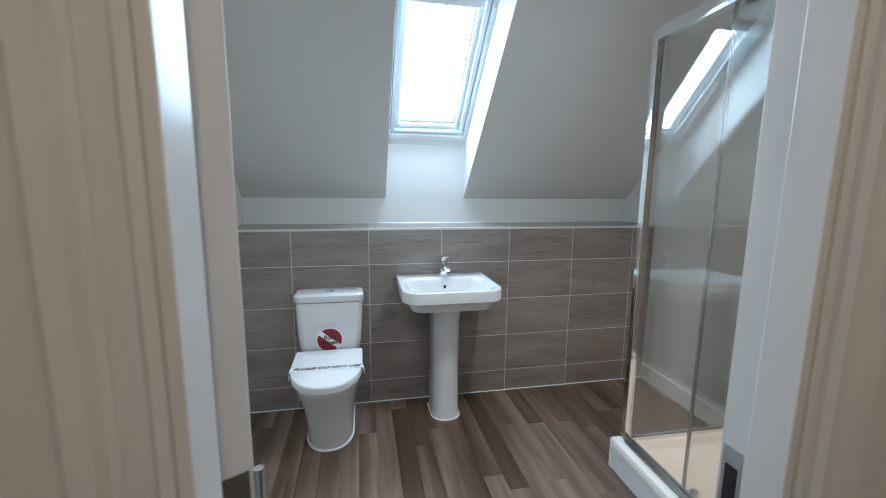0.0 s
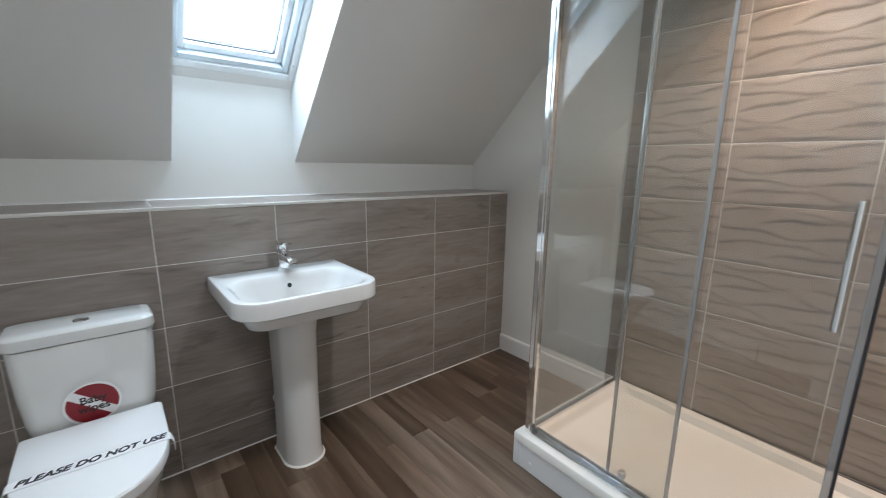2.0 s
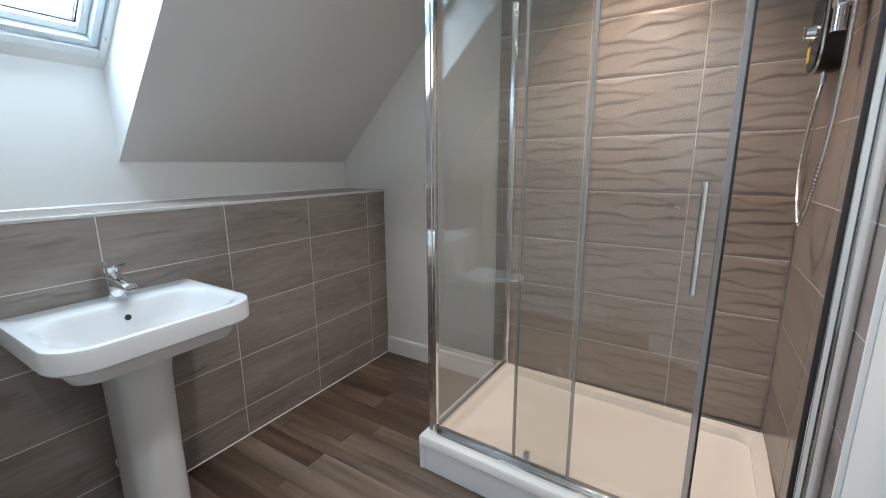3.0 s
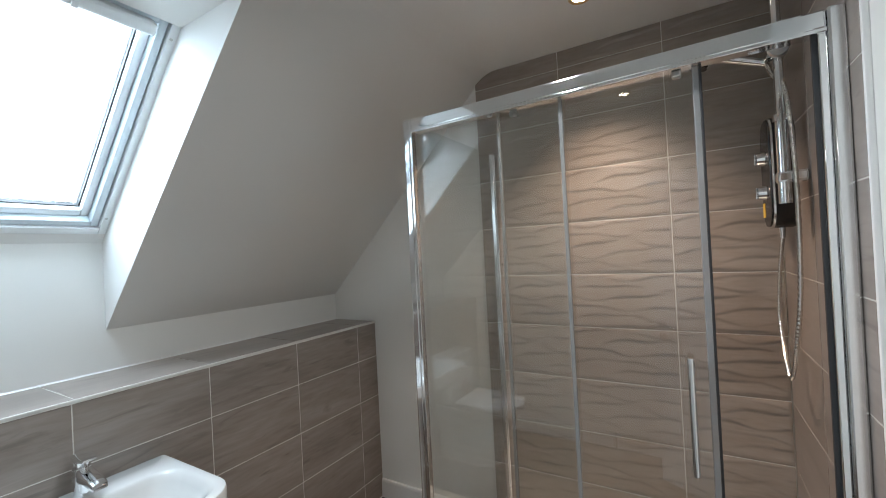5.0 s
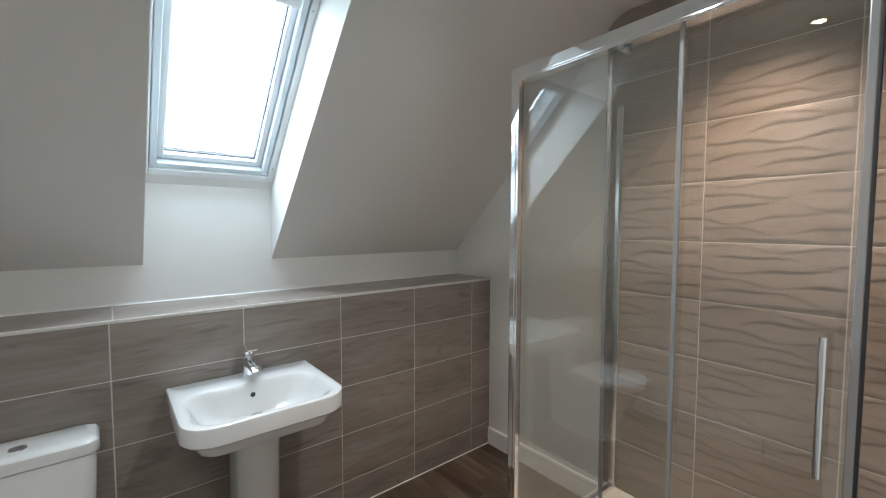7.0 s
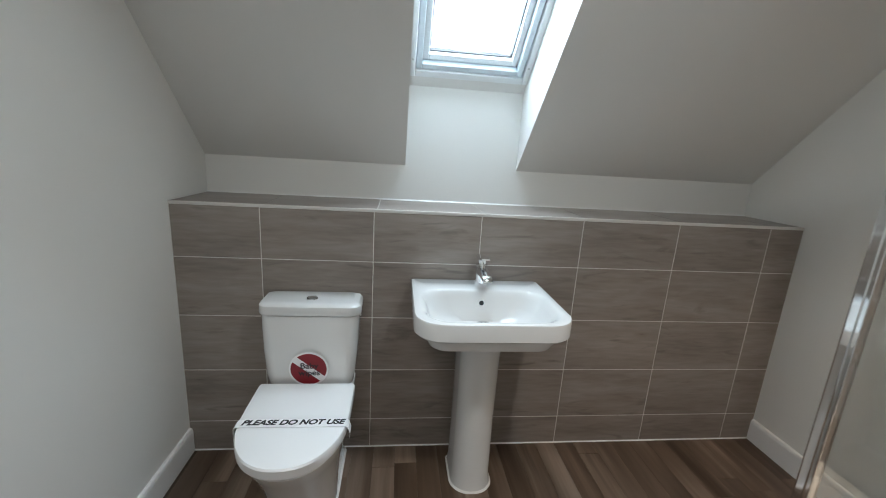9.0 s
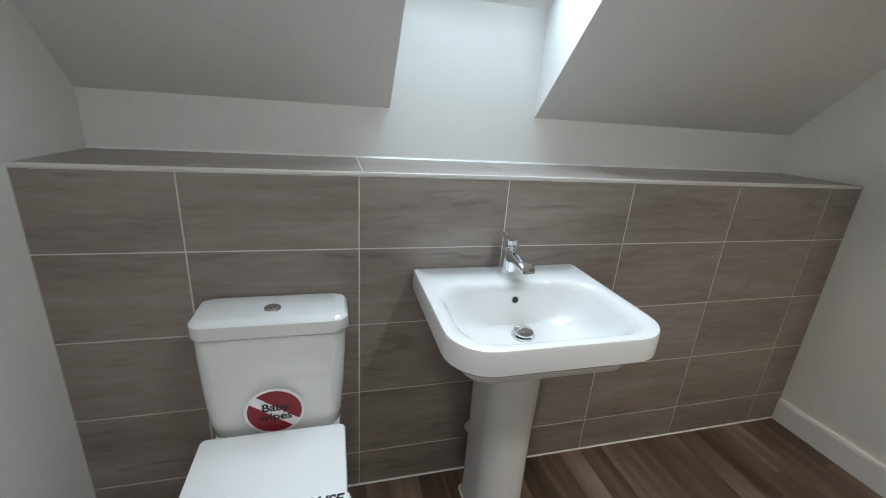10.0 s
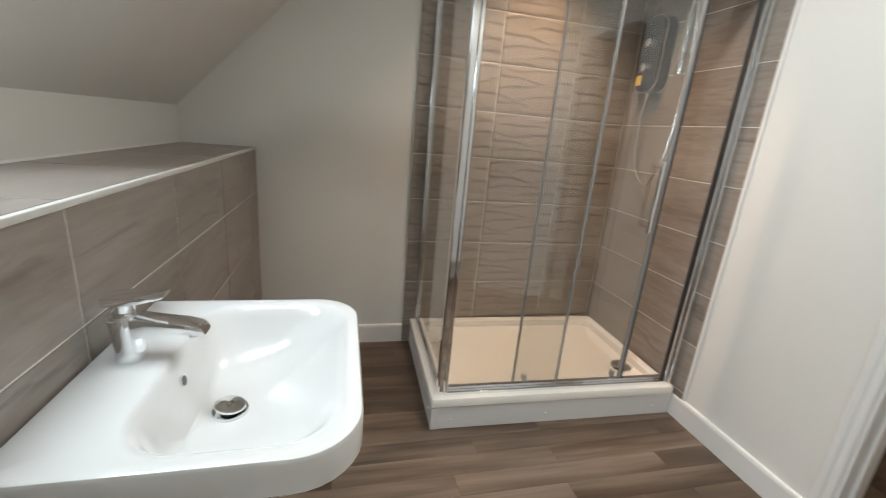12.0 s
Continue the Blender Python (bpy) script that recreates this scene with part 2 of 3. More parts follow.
GABLE = [(YN - WALL, -0.003), (YB + 0.15, -0.003), (YB + 0.15, 1.60), (-0.66, 2.75), (YN - WALL, 2.75)]
floor = structure("floor", box(HX0 - WALL, XR + WALL, HALL_Y - WALL, YB + 0.15, -0.15, -0.003), mat("dark_underlay", (0.05, 0.036, 0.026), 0.8), "brown wood-look vinyl plank floor of the bathroom", "floor")
wall_left = structure("wall_left", prism(GABLE, "x", XL - WALL, XL), PAINT, "smooth white painted plaster wall beside the toilet", "wall")
wall_right = structure("wall_right", prism(GABLE, "x", XR, XR + WALL), PAINT, "white painted wall with taupe relief tiles in the shower", "wall")
wall_back = structure("wall_back", box(XL, XR, YB, YB + 0.15, -0.003, 1.70), PAINT, "low white knee wall under the sloping ceiling", "wall")
boxing = structure("boxing_wall", box(XL, XR, 0.0014, YB, -0.003, LEDGE - 0.0014), GROUT, "tiled half-height boxing wall with a ledge on top", "wall")
bm = box(XL, DX0 - LINING, YN - WALL, YN, -0.003, H)
box(DX1 + LINING, XR, YN - WALL, YN, -0.003, H, bm=bm)
box(DX0 - LINING, DX1 + LINING, YN - WALL, YN, DOOR_H + LINING, H, bm=bm)
wall_near = structure("wall_near", bm, PAINT, "white painted wall with the doorway and tiled shower end", "wall")
# Landing walls and ceiling are assumed, added to close in its lamp's light.
bm = box(HX0 - WALL, HX0, HALL_Y, YN - WALL, -0.003, H)
box(HX1, HX1 + WALL, HALL_Y, YN - WALL, -0.003, H, bm=bm)
box(HX0 - WALL, HX1 + WALL, HALL_Y - WALL, HALL_Y, -0.003, H, bm=bm)
box(HX0, XL - WALL, YN - WALL, YN, -0.003, H, bm=bm)
structure("wall_hall", bm, PAINT, "plain cream landing walls outside the bathroom door, extent assumed", "wall")
structure("ceiling_hall", box(HX0 - WALL, HX1 + WALL, HALL_Y - WALL, YN - WALL, H, H + 0.15), CEIL, "plain white landing ceiling, unseen, added to close the landing", "ceiling")


def slope_profile(y_low):
    """Underside of the 45 degree slope, rounded into the flat ceiling."""
    pts = [(y_low, 1.645 - y_low)]
    y_k, t = 1.645 - H, 0.10
    p0, p1, p2 = (y_k + t * 0.707, H - t * 0.707), (y_k, H), (y_k - t, H)
    for k in range(9):
        s = k / 8
        pts.append(tuple((1 - s) ** 2 * a + 2 * s * (1 - s) * b + s * s * c for a, b, c in zip(p0, p1, p2)))
    return pts + [(YN - WALL, H), (YN - WALL, 2.75), (-0.66, 2.75)]


bm = prism(slope_profile(YB) + [(YB, 2.09 - YB)], "x", XL, SX0)
prism(slope_profile(YB) + [(YB, 2.09 - YB)], "x", SX1, XR, bm)
prism(slope_profile(-0.700) + [(-0.345, 2.435), (-0.345, 2.345)], "x", SX0, SX1, bm)
structure("ceiling", bm, CEIL, "off-white sloping ceiling with a roof window shaft", "ceiling")


# ---- roof window ----
def roof_window():
    win = empty("window_1", "white framed roof window in the sloping ceiling, closed", "window", kind="structure")
    c = math.sqrt(0.5)
    win.matrix_world = Matrix(((1, 0, 0, 0.8525), (0, -c, c, 0.285), (0, c, c, 1.725), (0, 0, 0, 1)))
    w, L = (SX1 - SX0) / 2, 0.893

    def surround(name, out_x, out_lo, out_hi, wide, n0, n1, material, label="", bevel=0.004):
        for nm, (a, b, d, e) in {"_side": (-out_x, -out_x + wide, out_lo, out_hi), "_side2": (out_x - wide, out_x, out_lo, out_hi)}.items():
            part(name, box(a, b, d, e, n0, n1, bevel), material, win, label, True)
        for d, e in ((out_lo, out_lo + wide), (out_hi - wide, out_hi)):
            part(name, box(-out_x + wide, out_x - wide, d, e, n0, n1, bevel), material, win, label, True)

    surround("window_casing", w + 0.004, -0.035, L + 0.03, 0.031, -0.004, 0.09, UPVC, "white plastic casing", 0.003)
    surround("window_frame", w - 0.031, -0.002, L - 0.002, 0.026, 0.006, 0.085, WIN_GREY, "pale grey frame")
    surround("window_sash", w - 0.058, 0.025, L - 0.030, 0.028, 0.038, 0.100, UPVC, "white inner sash")
    surround("window_gasket", w - 0.0865, 0.0535, L - 0.0585, 0.004, 0.062, 0.085, RUBBER, "dark glazing gasket", 0)
    part("pane", box(-w + 0.0905, w - 0.0905, 0.0575, L - 0.0625, 0.074, 0.080), PANE, win).visible_shadow = False
    part("window_apron", box(-w, w, -0.095, -0.0355, -0.001, 0.09), CEIL, win, "painted plaster strip below the window")
    part("control_bar", box(-w + 0.07, w - 0.07, L - 0.066, L - 0.024, -0.030, 0.020, 0.010, 3), UPVC, win, "white ventilation control bar", True)
    part("bar_clip", box(-0.008, 0.008, L - 0.065, L - 0.025, -0.036, -0.0295, 0.002), UPVC, win)
    for sx in (-1, 1):
        for v in (0.05, L - 0.06):
            part("screw", tube([(sx * (w - 0.016), v, -0.002), (sx * (w - 0.016), v, -0.0065)], 0.005, 10), STEEL, win)


roof_window()


# ---- doorway, door and radiator ----
def doorway():
    fr = empty("door_frame", "white painted timber door lining with moulded architraves", "door frame", kind="structure")
    t = LINING
    y0, y1 = YN - WALL - 0.003, YN + 0.003
    part("jamb", box(DX0 - t, DX0, y0, y1, 0, DOOR_H + t, 0.002), GLOSS_WHITE, fr, smooth=True)
    part("jamb", box(DX1, DX1 + t, y0, y1, 0, DOOR_H + t, 0.002), GLOSS_WHITE, fr, smooth=True)
    part("head", box(DX0, DX1, y0, y1, DOOR_H, DOOR_H + t, 0.002), GLOSS_WHITE, fr, smooth=True)
    part("door_stop", box(DX1 - 0.012, DX1, y0 + 0.004, y1 - 0.046, 0, DOOR_H, 0.002), GLOSS_WHITE, fr, smooth=True)
    part("door_stop", box(DX0, DX0 + 0.012, y0 + 0.004, y1 - 0.046, 0, DOOR_H, 0.002), GLOSS_WHITE, fr, smooth=True)
    part("door_stop", box(DX0 + 0.012, DX1 - 0.012, y0 + 0.004, y1 - 0.046, DOOR_H - 0.012, DOOR_H, 0.002), GLOSS_WHITE, fr, smooth=True)

    def arch(x_in, sx, y_face, sy, name):
        prof = [(0.006, 0), (0.006, 0.010), (0.012, 0.016), (0.022, 0.016), (0.026, 0.011), (0.033, 0.011), (0.040, 0.019), (0.056, 0.021), (0.062, 0.017), (0.066, 0.014), (0.066, 0)]
        pts = [(x_in + sx * u, y_face + sy * v) for u, v in prof]
        part(name, prism(pts, "z", 0, DOOR_H + 0.07), GLOSS_WHITE, fr, smooth=True)

    for y_face, sy in ((YN, 1), (YN - WALL, -1)):
        arch(DX0 - 0.004, -1, y_face, sy, "architrave")
        arch(DX1 + 0.004, 1, y_face, sy, "architrave")
        part("architrave", box(DX0 - 0.01, DX1 + 0.01, *sorted((y_face, y_face + sy * 0.018)), DOOR_H + 0.006, DOOR_H + 0.07, 0.004), GLOSS_WHITE, fr, smooth=True)
    keep = part("strike_plate", box(DX1 - 0.0018, DX1 + 0.001, y1 - 0.034, y1 - 0.006, 0.90, 1.055, 0.0005), STEEL, fr, "brushed steel strike plate")
    # Thin black slab stands for the shade inside the keep's hole.
    part("latch_hole_shade", box(DX1 - 0.0024, DX1 - 0.0016, y1 - 0.030, y1 - 0.012, 0.92, 1.03), BLACK, fr)


doorway()


def door_leaf():
    door = empty("door_1", "white moulded panel door standing open into the bathroom", "door", kind="structure")
    door.matrix_world = pose(0.272, -2.026, 0, 0, 0, 117.5)
    w, th, h = 0.618, 0.040, 1.975
    part("leaf", box(0.003, w, 0, th, 0.008, h, 0.002), DOOR_WHITE, door, smooth=True)
    for y_face, s in ((0, -1), (th, 1)):
        for x0, x1, z0, z1 in ((0.10, 0.285, 0.18, 0.86), (0.345, 0.53, 0.18, 0.86), (0.10, 0.285, 1.08, 1.86), (0.345, 0.53, 1.08, 1.86)):
            bm = bmesh.new()
            rings = []
            for ins, d in ((0, 0.0), (0.006, 0.006), (0.016, 0.006), (0.026, 0.001), (0.040, 0.001)):
                y = y_face + s * (d + 0.0005)
                rings.append([(x0 + ins, y, z0 + ins), (x1 - ins, y, z0 + ins), (x1 - ins, y, z1 - ins), (x0 + ins, y, z1 - ins)])
            loft(rings, bm, True)
            part("door_panel", bm, DOOR_WHITE, door)
    for z in (0.25, 1.0, 1.72):
        part("hinge", box(0.000, 0.0032, 0.006, 0.036, z - 0.05, z + 0.05, 0.001), STEEL, door, "brushed steel hinge leaf")
        part("hinge_pin", tube([(-0.002, -0.004, z - 0.05), (-0.002, -0.004, z + 0.05)], 0.006, 10), STEEL, door, smooth=True)
    for y_face, s in ((0, -1), (th, 1)):
        xh, zh = w - 0.06, 1.02
        hd = part("door_handle", tube([(xh, y_face, zh), (xh, y_face + s * 0.009, zh)], 0.026, 24), CHROME, door, "chrome lever handle", True)
        part("lever", tube([(xh, y_face + s * 0.008, zh), (xh, y_face + s * 0.045, zh), (xh - 0.006, y_face + s * 0.054, zh), (xh - 0.02, y_face + s * 0.057, zh - 0.002), (xh - 0.11, y_face + s * 0.056, zh - 0.006)], [0.009, 0.009, 0.010, 0.010, 0.013], 14), CHROME, hd, smooth=True)
        tt = part("thumbturn", tube([(xh, y_face, zh - 0.075), (xh, y_face + s * 0.008, zh - 0.075)], 0.024, 24), CHROME, door, "chrome privacy turn", True)
        part("turn_knob", box(xh - 0.004, xh + 0.004, *sorted((y_face + s * 0.008, y_face + s * 0.026)), zh - 0.092, zh - 0.058, 0.003), CHROME, tt, smooth=True)
    part("latch_plate", box(w - 0.001, w + 0.0015, 0.008, 0.032, 0.90, 1.07, 0.001), STEEL, door)


door_leaf()


def radiator():
    rad = empty("radiator", "white panel radiator on the wall behind the open door", "radiator")
    x0, y0, y1, z0, z1 = XL + 0.03, -1.95, -1.12, 0.16, 0.80
    part("front_panel", box(x0 + 0.055, x0 + 0.070, y0, y1, z0, z1, 0.005), GLOSS_WHITE, rad, smooth=True)
    part("back_panel", box(x0, x0 + 0.012, y0, y1, z0, z1, 0.004), GLOSS_WHITE, rad, smooth=True)
    for k in range(16):
        y = y0 + 0.03 + k * (y1 - y0 - 0.06) / 15
        part("flute", box(x0 + 0.0695, x0 + 0.075, y - 0.008, y + 0.008, z0 + 0.03, z1 - 0.03, 0.003), GLOSS_WHITE, rad, smooth=True)
        part("grille_bar", box(x0 + 0.012, x0 + 0.055, y - 0.005, y + 0.005, z1 - 0.012, z1 - 0.002), GLOSS_WHITE, rad)
    part("bracket", box(XL, x0 + 0.001, y0 + 0.1, y0 + 0.14, z0 + 0.05, z1 - 0.05), GLOSS_WHITE, rad)
    part("bracket", box(XL, x0 + 0.001, y1 - 0.14, y1 - 0.1, z0 + 0.05, z1 - 0.05), GLOSS_WHITE, rad)
    for y in (y0 + 0.03, y1 - 0.03):
        part("pipe", tube([(x0 + 0.03, y, 0), (x0 + 0.03, y, z0 + 0.02)], 0.008), CHROME, rad, smooth=True)


radiator()


def skirting(name, a, b, axis, face, s, label):
    prof = [(0, 0), (0.016, 0), (0.016, 0.100), (0.013, 0.111), (0.008, 0.115), (0, 0.115)]
    if axis == "y":
        bm = prism([(face + s * u, v) for u, v in prof], "y", a, b)
    else:
        bm = prism([(face + s * u, v) for u, v in prof], "x", a, b)
    return tagged(part(name, bm, GLOSS_WHITE, smooth=False), label, "skirting board", kind="structure")


skirting("baseboard_left", YN, -0.002, "y", XL, 1, "white painted skirting board along the side wall")
skirting("baseboard_right", -0.803, -0.002, "y", XR, -1, "white painted skirting board beside the shower")
skirting("baseboard_near", DX1 + 0.072, 1.604, "x", YN, 1, "white painted skirting board between shower and door")


# ---- basin ----
def basin():
    b = empty("washbasin", "white ceramic pedestal washbasin against the tiled wall", "washbasin", (0.893, -0.2, 0))
    o = Vector((-0.893, 0.2, 0))
    cx = 0.893
    R = lambda x0, x1, y0, y1, z, rf, rb: [Vector(p) + o for p in rrect(x0, x1, y0, y1, z, rf, rb, 8)]
    x0, x1, yf = 0.614, 1.170, -0.482
    rings = [
        R(x0 + 0.10, x1 - 0.10, yf + 0.12, -0.004, 0.704, 0.05, 0.01),
        R(x0 + 0.055, x1 - 0.055, yf + 0.055, -0.004, 0.716, 0.07, 0.01),
        R(x0 + 0.040, x1 - 0.040, yf + 0.040, -0.004, 0.745, 0.08, 0.01),
        R(x0 + 0.036, x1 - 0.036, yf + 0.036, -0.004, 0.764, 0.085, 0.01),
        R(x0 + 0.006, x1 - 0.006, yf + 0.006, -0.003, 0.769, 0.10, 0.006),
        R(x0, x1, yf, -0.003, 0.776, 0.105, 0.006),
        R(x0, x1, yf, -0.003, 0.829, 0.105, 0.006),
        R(x0 + 0.003, x1 - 0.003, yf + 0.003, -0.004, 0.835, 0.102, 0.006),
        R(x0 + 0.010, x1 - 0.010, yf + 0.010, -0.006, 0.837, 0.098, 0.006),
        R(x0 + 0.025, x1 - 0.025, yf + 0.023, -0.127, 0.8368, 0.10, 0.085),
        R(x0 + 0.031, x1 - 0.031, yf + 0.028, -0.132, 0.8345, 0.10, 0.085),
        R(x0 + 0.040, x1 - 0.040, yf + 0.036, -0.137, 0.828, 0.10, 0.085),
        R(x0 + 0.052, x1 - 0.052, yf + 0.050, -0.142, 0.810, 0.10, 0.085),
        R(x0 + 0.070, x1 - 0.070, yf + 0.085, -0.150, 0.770, 0.10, 0.085),
        R(x0 + 0.100, x1 - 0.100, yf + 0.130, -0.160, 0.738, 0.10, 0.075),
        R(x0 + 0.150, x1 - 0.150, yf + 0.180, -0.172, 0.717, 0.075, 0.06),
        R(x0 + 0.230, x1 - 0.230, yf + 0.200, -0.190, 0.711, 0.045, 0.04),
    ]
    part("bowl", loft(rings), CERAMIC, b, smooth=True)
    P = lambda w, yb, y0, z, r: [Vector(p) + o for p in rrect(cx + 0.001 - w / 2, cx + 0.001 + w / 2, y0, yb, z, r, 0.02, 8)]
    part("pedestal", loft([P(0.172, -0.075, -0.292, 0.0, 0.080), P(0.170, -0.075, -0.290, 0.012, 0.080), P(0.160, -0.075, -0.283, 0.05, 0.076), P(0.156, -0.075, -0.282, 0.30, 0.075), P(0.160, -0.07, -0.292, 0.60, 0.078), P(0.176, -0.06, -0.310, 0.706, 0.085)]), CERAMIC, b, smooth=True)
    part("sealant_line", loft([P(0.184, -0.068, -0.298, 0.0, 0.083), P(0.174, -0.073, -0.293, 0.006, 0.081)]), SILICONE, b)
    ov = part("overflow", tube([Vector((0.897, -0.140, 0.7850)) + o, Vector((0.897, -0.1505, 0.7868)) + o], 0.0118, 20), CHROME, b, "chrome overflow ring", True)
    # Black disc paints the shade down the overflow; no hole is cut.
    part("overflow_hole_shade", tube([Vector((0.897, -0.1495, 0.7866)) + o, Vector((0.897, -0.1512, 0.7869)) + o], 0.0096, 18), BLACK, ov)
    wst = part("waste", tube([Vector((0.896, -0.228, 0.709)) + o, Vector((0.896, -0.228, 0.7165)) + o], [0.035, 0.033], 28), CHROME, b, "chrome pop-up waste", True)
    # Black stub fills in the shade of the gap below the cap.
    part("waste_gap_shade", tube([Vector((0.896, -0.228, 0.7165)) + o, Vector((0.896, -0.228, 0.722)) + o], 0.020, 24), BLACK, wst)
    part("waste_cap", loft([[Vector((0.896 + r * math.cos(a), -0.228 + r * math.sin(a), z + 0.004 * math.sin(a))) + o for a in [2 * math.pi * k / 28 for k in range(28)]] for r, z in ((0.026, 0.722), (0.029, 0.724), (0.028, 0.728), (0.016, 0.7305), (0.004, 0.731))]), CHROME, wst, smooth=True)


basin()


def waste_pipe():
    pts = [(0.893, -0.060, 0.25), (0.868, -0.050, 0.222), (0.864, -0.042, 0.208), (0.860, -0.030, 0.203), (0.859, -0.002, 0.203)]
    p = empty("waste_pipe", "white plastic waste pipe elbow behind the basin pedestal", "pipe")
    part("pipe", tube(pts, 0.0205, 16), GLOSS_WHITE, p, smooth=True)
    part("collar", tube([(0.859, -0.012, 0.203), (0.859, -0.0015, 0.203)], 0.025, 18), GLOSS_WHITE, p, smooth=True)


waste_pipe()


def basin_tap():
    t = empty("basin_tap", "chrome single-lever mixer tap on the washbasin", "tap", (0.905, -0.066, 0.836))
    t.scale = (1.12, 1.08, 1.14)
    C = lambda z, rx, ry, dy=0: [(rx * math.cos(2 * math.pi * k / 24), dy + ry * math.sin(2 * math.pi * k / 24), z) for k in range(24)]
    part("body", loft([C(0, 0.024, 0.024), C(0.003, 0.025, 0.025), C(0.02, 0.0235, 0.0235, -0.001), C(0.055, 0.0225, 0.0235, 0.003), C(0.074, 0.0225, 0.0245, 0.005), C(0.080, 0.021, 0.023, 0.005), C(0.081, 0.016, 0.018, 0.005)]), CHROME, t, smooth=True)

    def sec(y, z, w, hgt, tilt):
        return [(sx * w, y + tilt * sz * hgt, z + sz * hgt) for sx, sz in ((-0.7, -1), (0.7, -1), (0.93, -0.85), (1, -0.5), (1, 0.5), (0.93, 0.85), (0.7, 1), (-0.7, 1), (-0.93, 0.85), (-1, 0.5), (-1, -0.5), (-0.93, -0.85))]

    part("spout", loft([sec(0.000, 0.056, 0.018, 0.024, 0.0), sec(-0.020, 0.060, 0.019, 0.0185, 0.1), sec(-0.05, 0.0595, 0.0195, 0.0125, 0.15), sec(-0.09, 0.056, 0.0195, 0.010, 0.2), sec(-0.113, 0.052, 0.0185, 0.0085, 0.5), sec(-0.118, 0.051, 0.016, 0.006, 0.5)]), CHROME, t, smooth=True)
    part("aerator", tube([(0, -0.100, 0.047), (0, -0.101, 0.039)], 0.011, 16), STEEL, t, smooth=True)
    lv = part("lever", loft([C(0.080, 0.014, 0.015, 0.004), C(0.085, 0.016, 0.017, 0.004), C(0.099, 0.017, 0.018, 0.004), C(0.103, 0.014, 0.015, 0.004)]), CHROME, t, smooth=True)
    part("lever_blade", loft([sec(0.030, 0.104, 0.012, 0.005, 0), sec(0.025, 0.105, 0.0195, 0.0085, 0), sec(0.000, 0.106, 0.022, 0.0090, 0), sec(-0.028, 0.108, 0.021, 0.0062, 0), sec(-0.056, 0.111, 0.0185, 0.0045, 0), sec(-0.062, 0.112, 0.015, 0.003, 0)]), CHROME, lv, smooth=True)


basin_tap()


# ---- toilet ----
TX = 0.218


def toilet():
    t = empty("toilet", "white close-coupled ceramic toilet with its lid down", "toilet", (TX, -0.3, 0))
    o = Vector((-TX, 0.3, 0))
    D = lambda w, back, front, straight, z, rb=0.02: [Vector(p) + o for p in dshape(TX, w, back, front, straight, z, 24, rb)]
    part("pan", loft([D(0.246, -0.004, -0.455, -0.27, 0.0), D(0.246, -0.004, -0.457, -0.27, 0.012), D(0.258, -0.004, -0.482, -0.28, 0.12), D(0.288, -0.004, -0.530, -0.30, 0.24), D(0.325, -0.004, -0.585, -0.33, 0.33), D(0.338, -0.004, -0.618, -0.36, 0.380), D(0.340, -0.004, -0.626, -0.36, 0.394), D(0.334, -0.006, -0.620, -0.36, 0.400)]), CERAMIC, t, smooth=True)
    part("sealant_line", loft([D(0.262, -0.002, -0.466, -0.275, 0.0), D(0.248, -0.003, -0.458, -0.27, 0.006)]), SILICONE, t)
    S = lambda w, back, front, z: D(w, back, front, -0.37, z, 0.012)
    part("seat", loft([S(0.346, -0.195, -0.622, 0.402), S(0.354, -0.192, -0.630, 0.404), S(0.354, -0.192, -0.630, 0.408), S(0.348, -0.195, -0.624, 0.410)]), SEAT_WHITE, t, smooth=True)
    part("lid", loft([S(0.358, -0.192, -0.634, 0.4115), S(0.366, -0.189, -0.642, 0.4145), S(0.368, -0.188, -0.645, 0.444), S(0.362, -0.191, -0.640, 0.450), S(0.340, -0.20, -0.620, 0.4525)]), SEAT_WHITE, t, smooth=True)
    for sx in (-0.08, 0.08):
        part("seat_hinge", tube([Vector((TX + sx - 0.02, -0.185, 0.425)) + o, Vector((TX + sx + 0.02, -0.185, 0.425)) + o], 0.012, 14), CHROME, t, smooth=True)
    Q = lambda x0, x1, y0, z, r: [Vector(p) + o for p in rrect(x0, x1, y0, -0.008, z, r, 0.02, 8)]
    part("cistern", loft([Q(0.075, 0.361, -0.150, 0.399, 0.04), Q(0.051, 0.386, -0.166, 0.425, 0.045), Q(0.044, 0.393, -0.170, 0.47, 0.045), Q(0.036, 0.401, -0.167, 0.56, 0.045), Q(0.031, 0.406, -0.160, 0.66, 0.042), Q(0.029, 0.408, -0.154, 0.719, 0.040)]), CERAMIC, t, smooth=True)
    lid = part("cistern_lid", loft([Q(0.030, 0.407, -0.152, 0.7205, 0.038), Q(0.022, 0.415, -0.160, 0.723, 0.044), Q(0.020, 0.417, -0.162, 0.728, 0.045), Q(0.022, 0.414, -0.159, 0.758, 0.042), Q(0.030, 0.406, -0.150, 0.767, 0.036), Q(0.05, 0.386, -0.13, 0.770, 0.03)]), CERAMIC, t, smooth=True)
    ring = [Vector((TX, -0.088, 0.769)) + o, Vector((TX, -0.088, 0.773)) + o]
    bt = part("flush_button", tube(ring, [0.0225, 0.021], 28), CHROME, t, "chrome dual flush button", True)
    part("button_cap", tube([ring[0] + Vector((0, 0, 0.004)), ring[0] + Vector((0, 0, 0.0055))], 0.0165, 24), STEEL, bt, smooth=True)
    part("inlet_cap", tube([Vector((0.404, -0.06, 0.70)) + o, Vector((0.412, -0.06, 0.70)) + o], 0.014, 16), CERAMIC, t, smooth=True)


toilet()


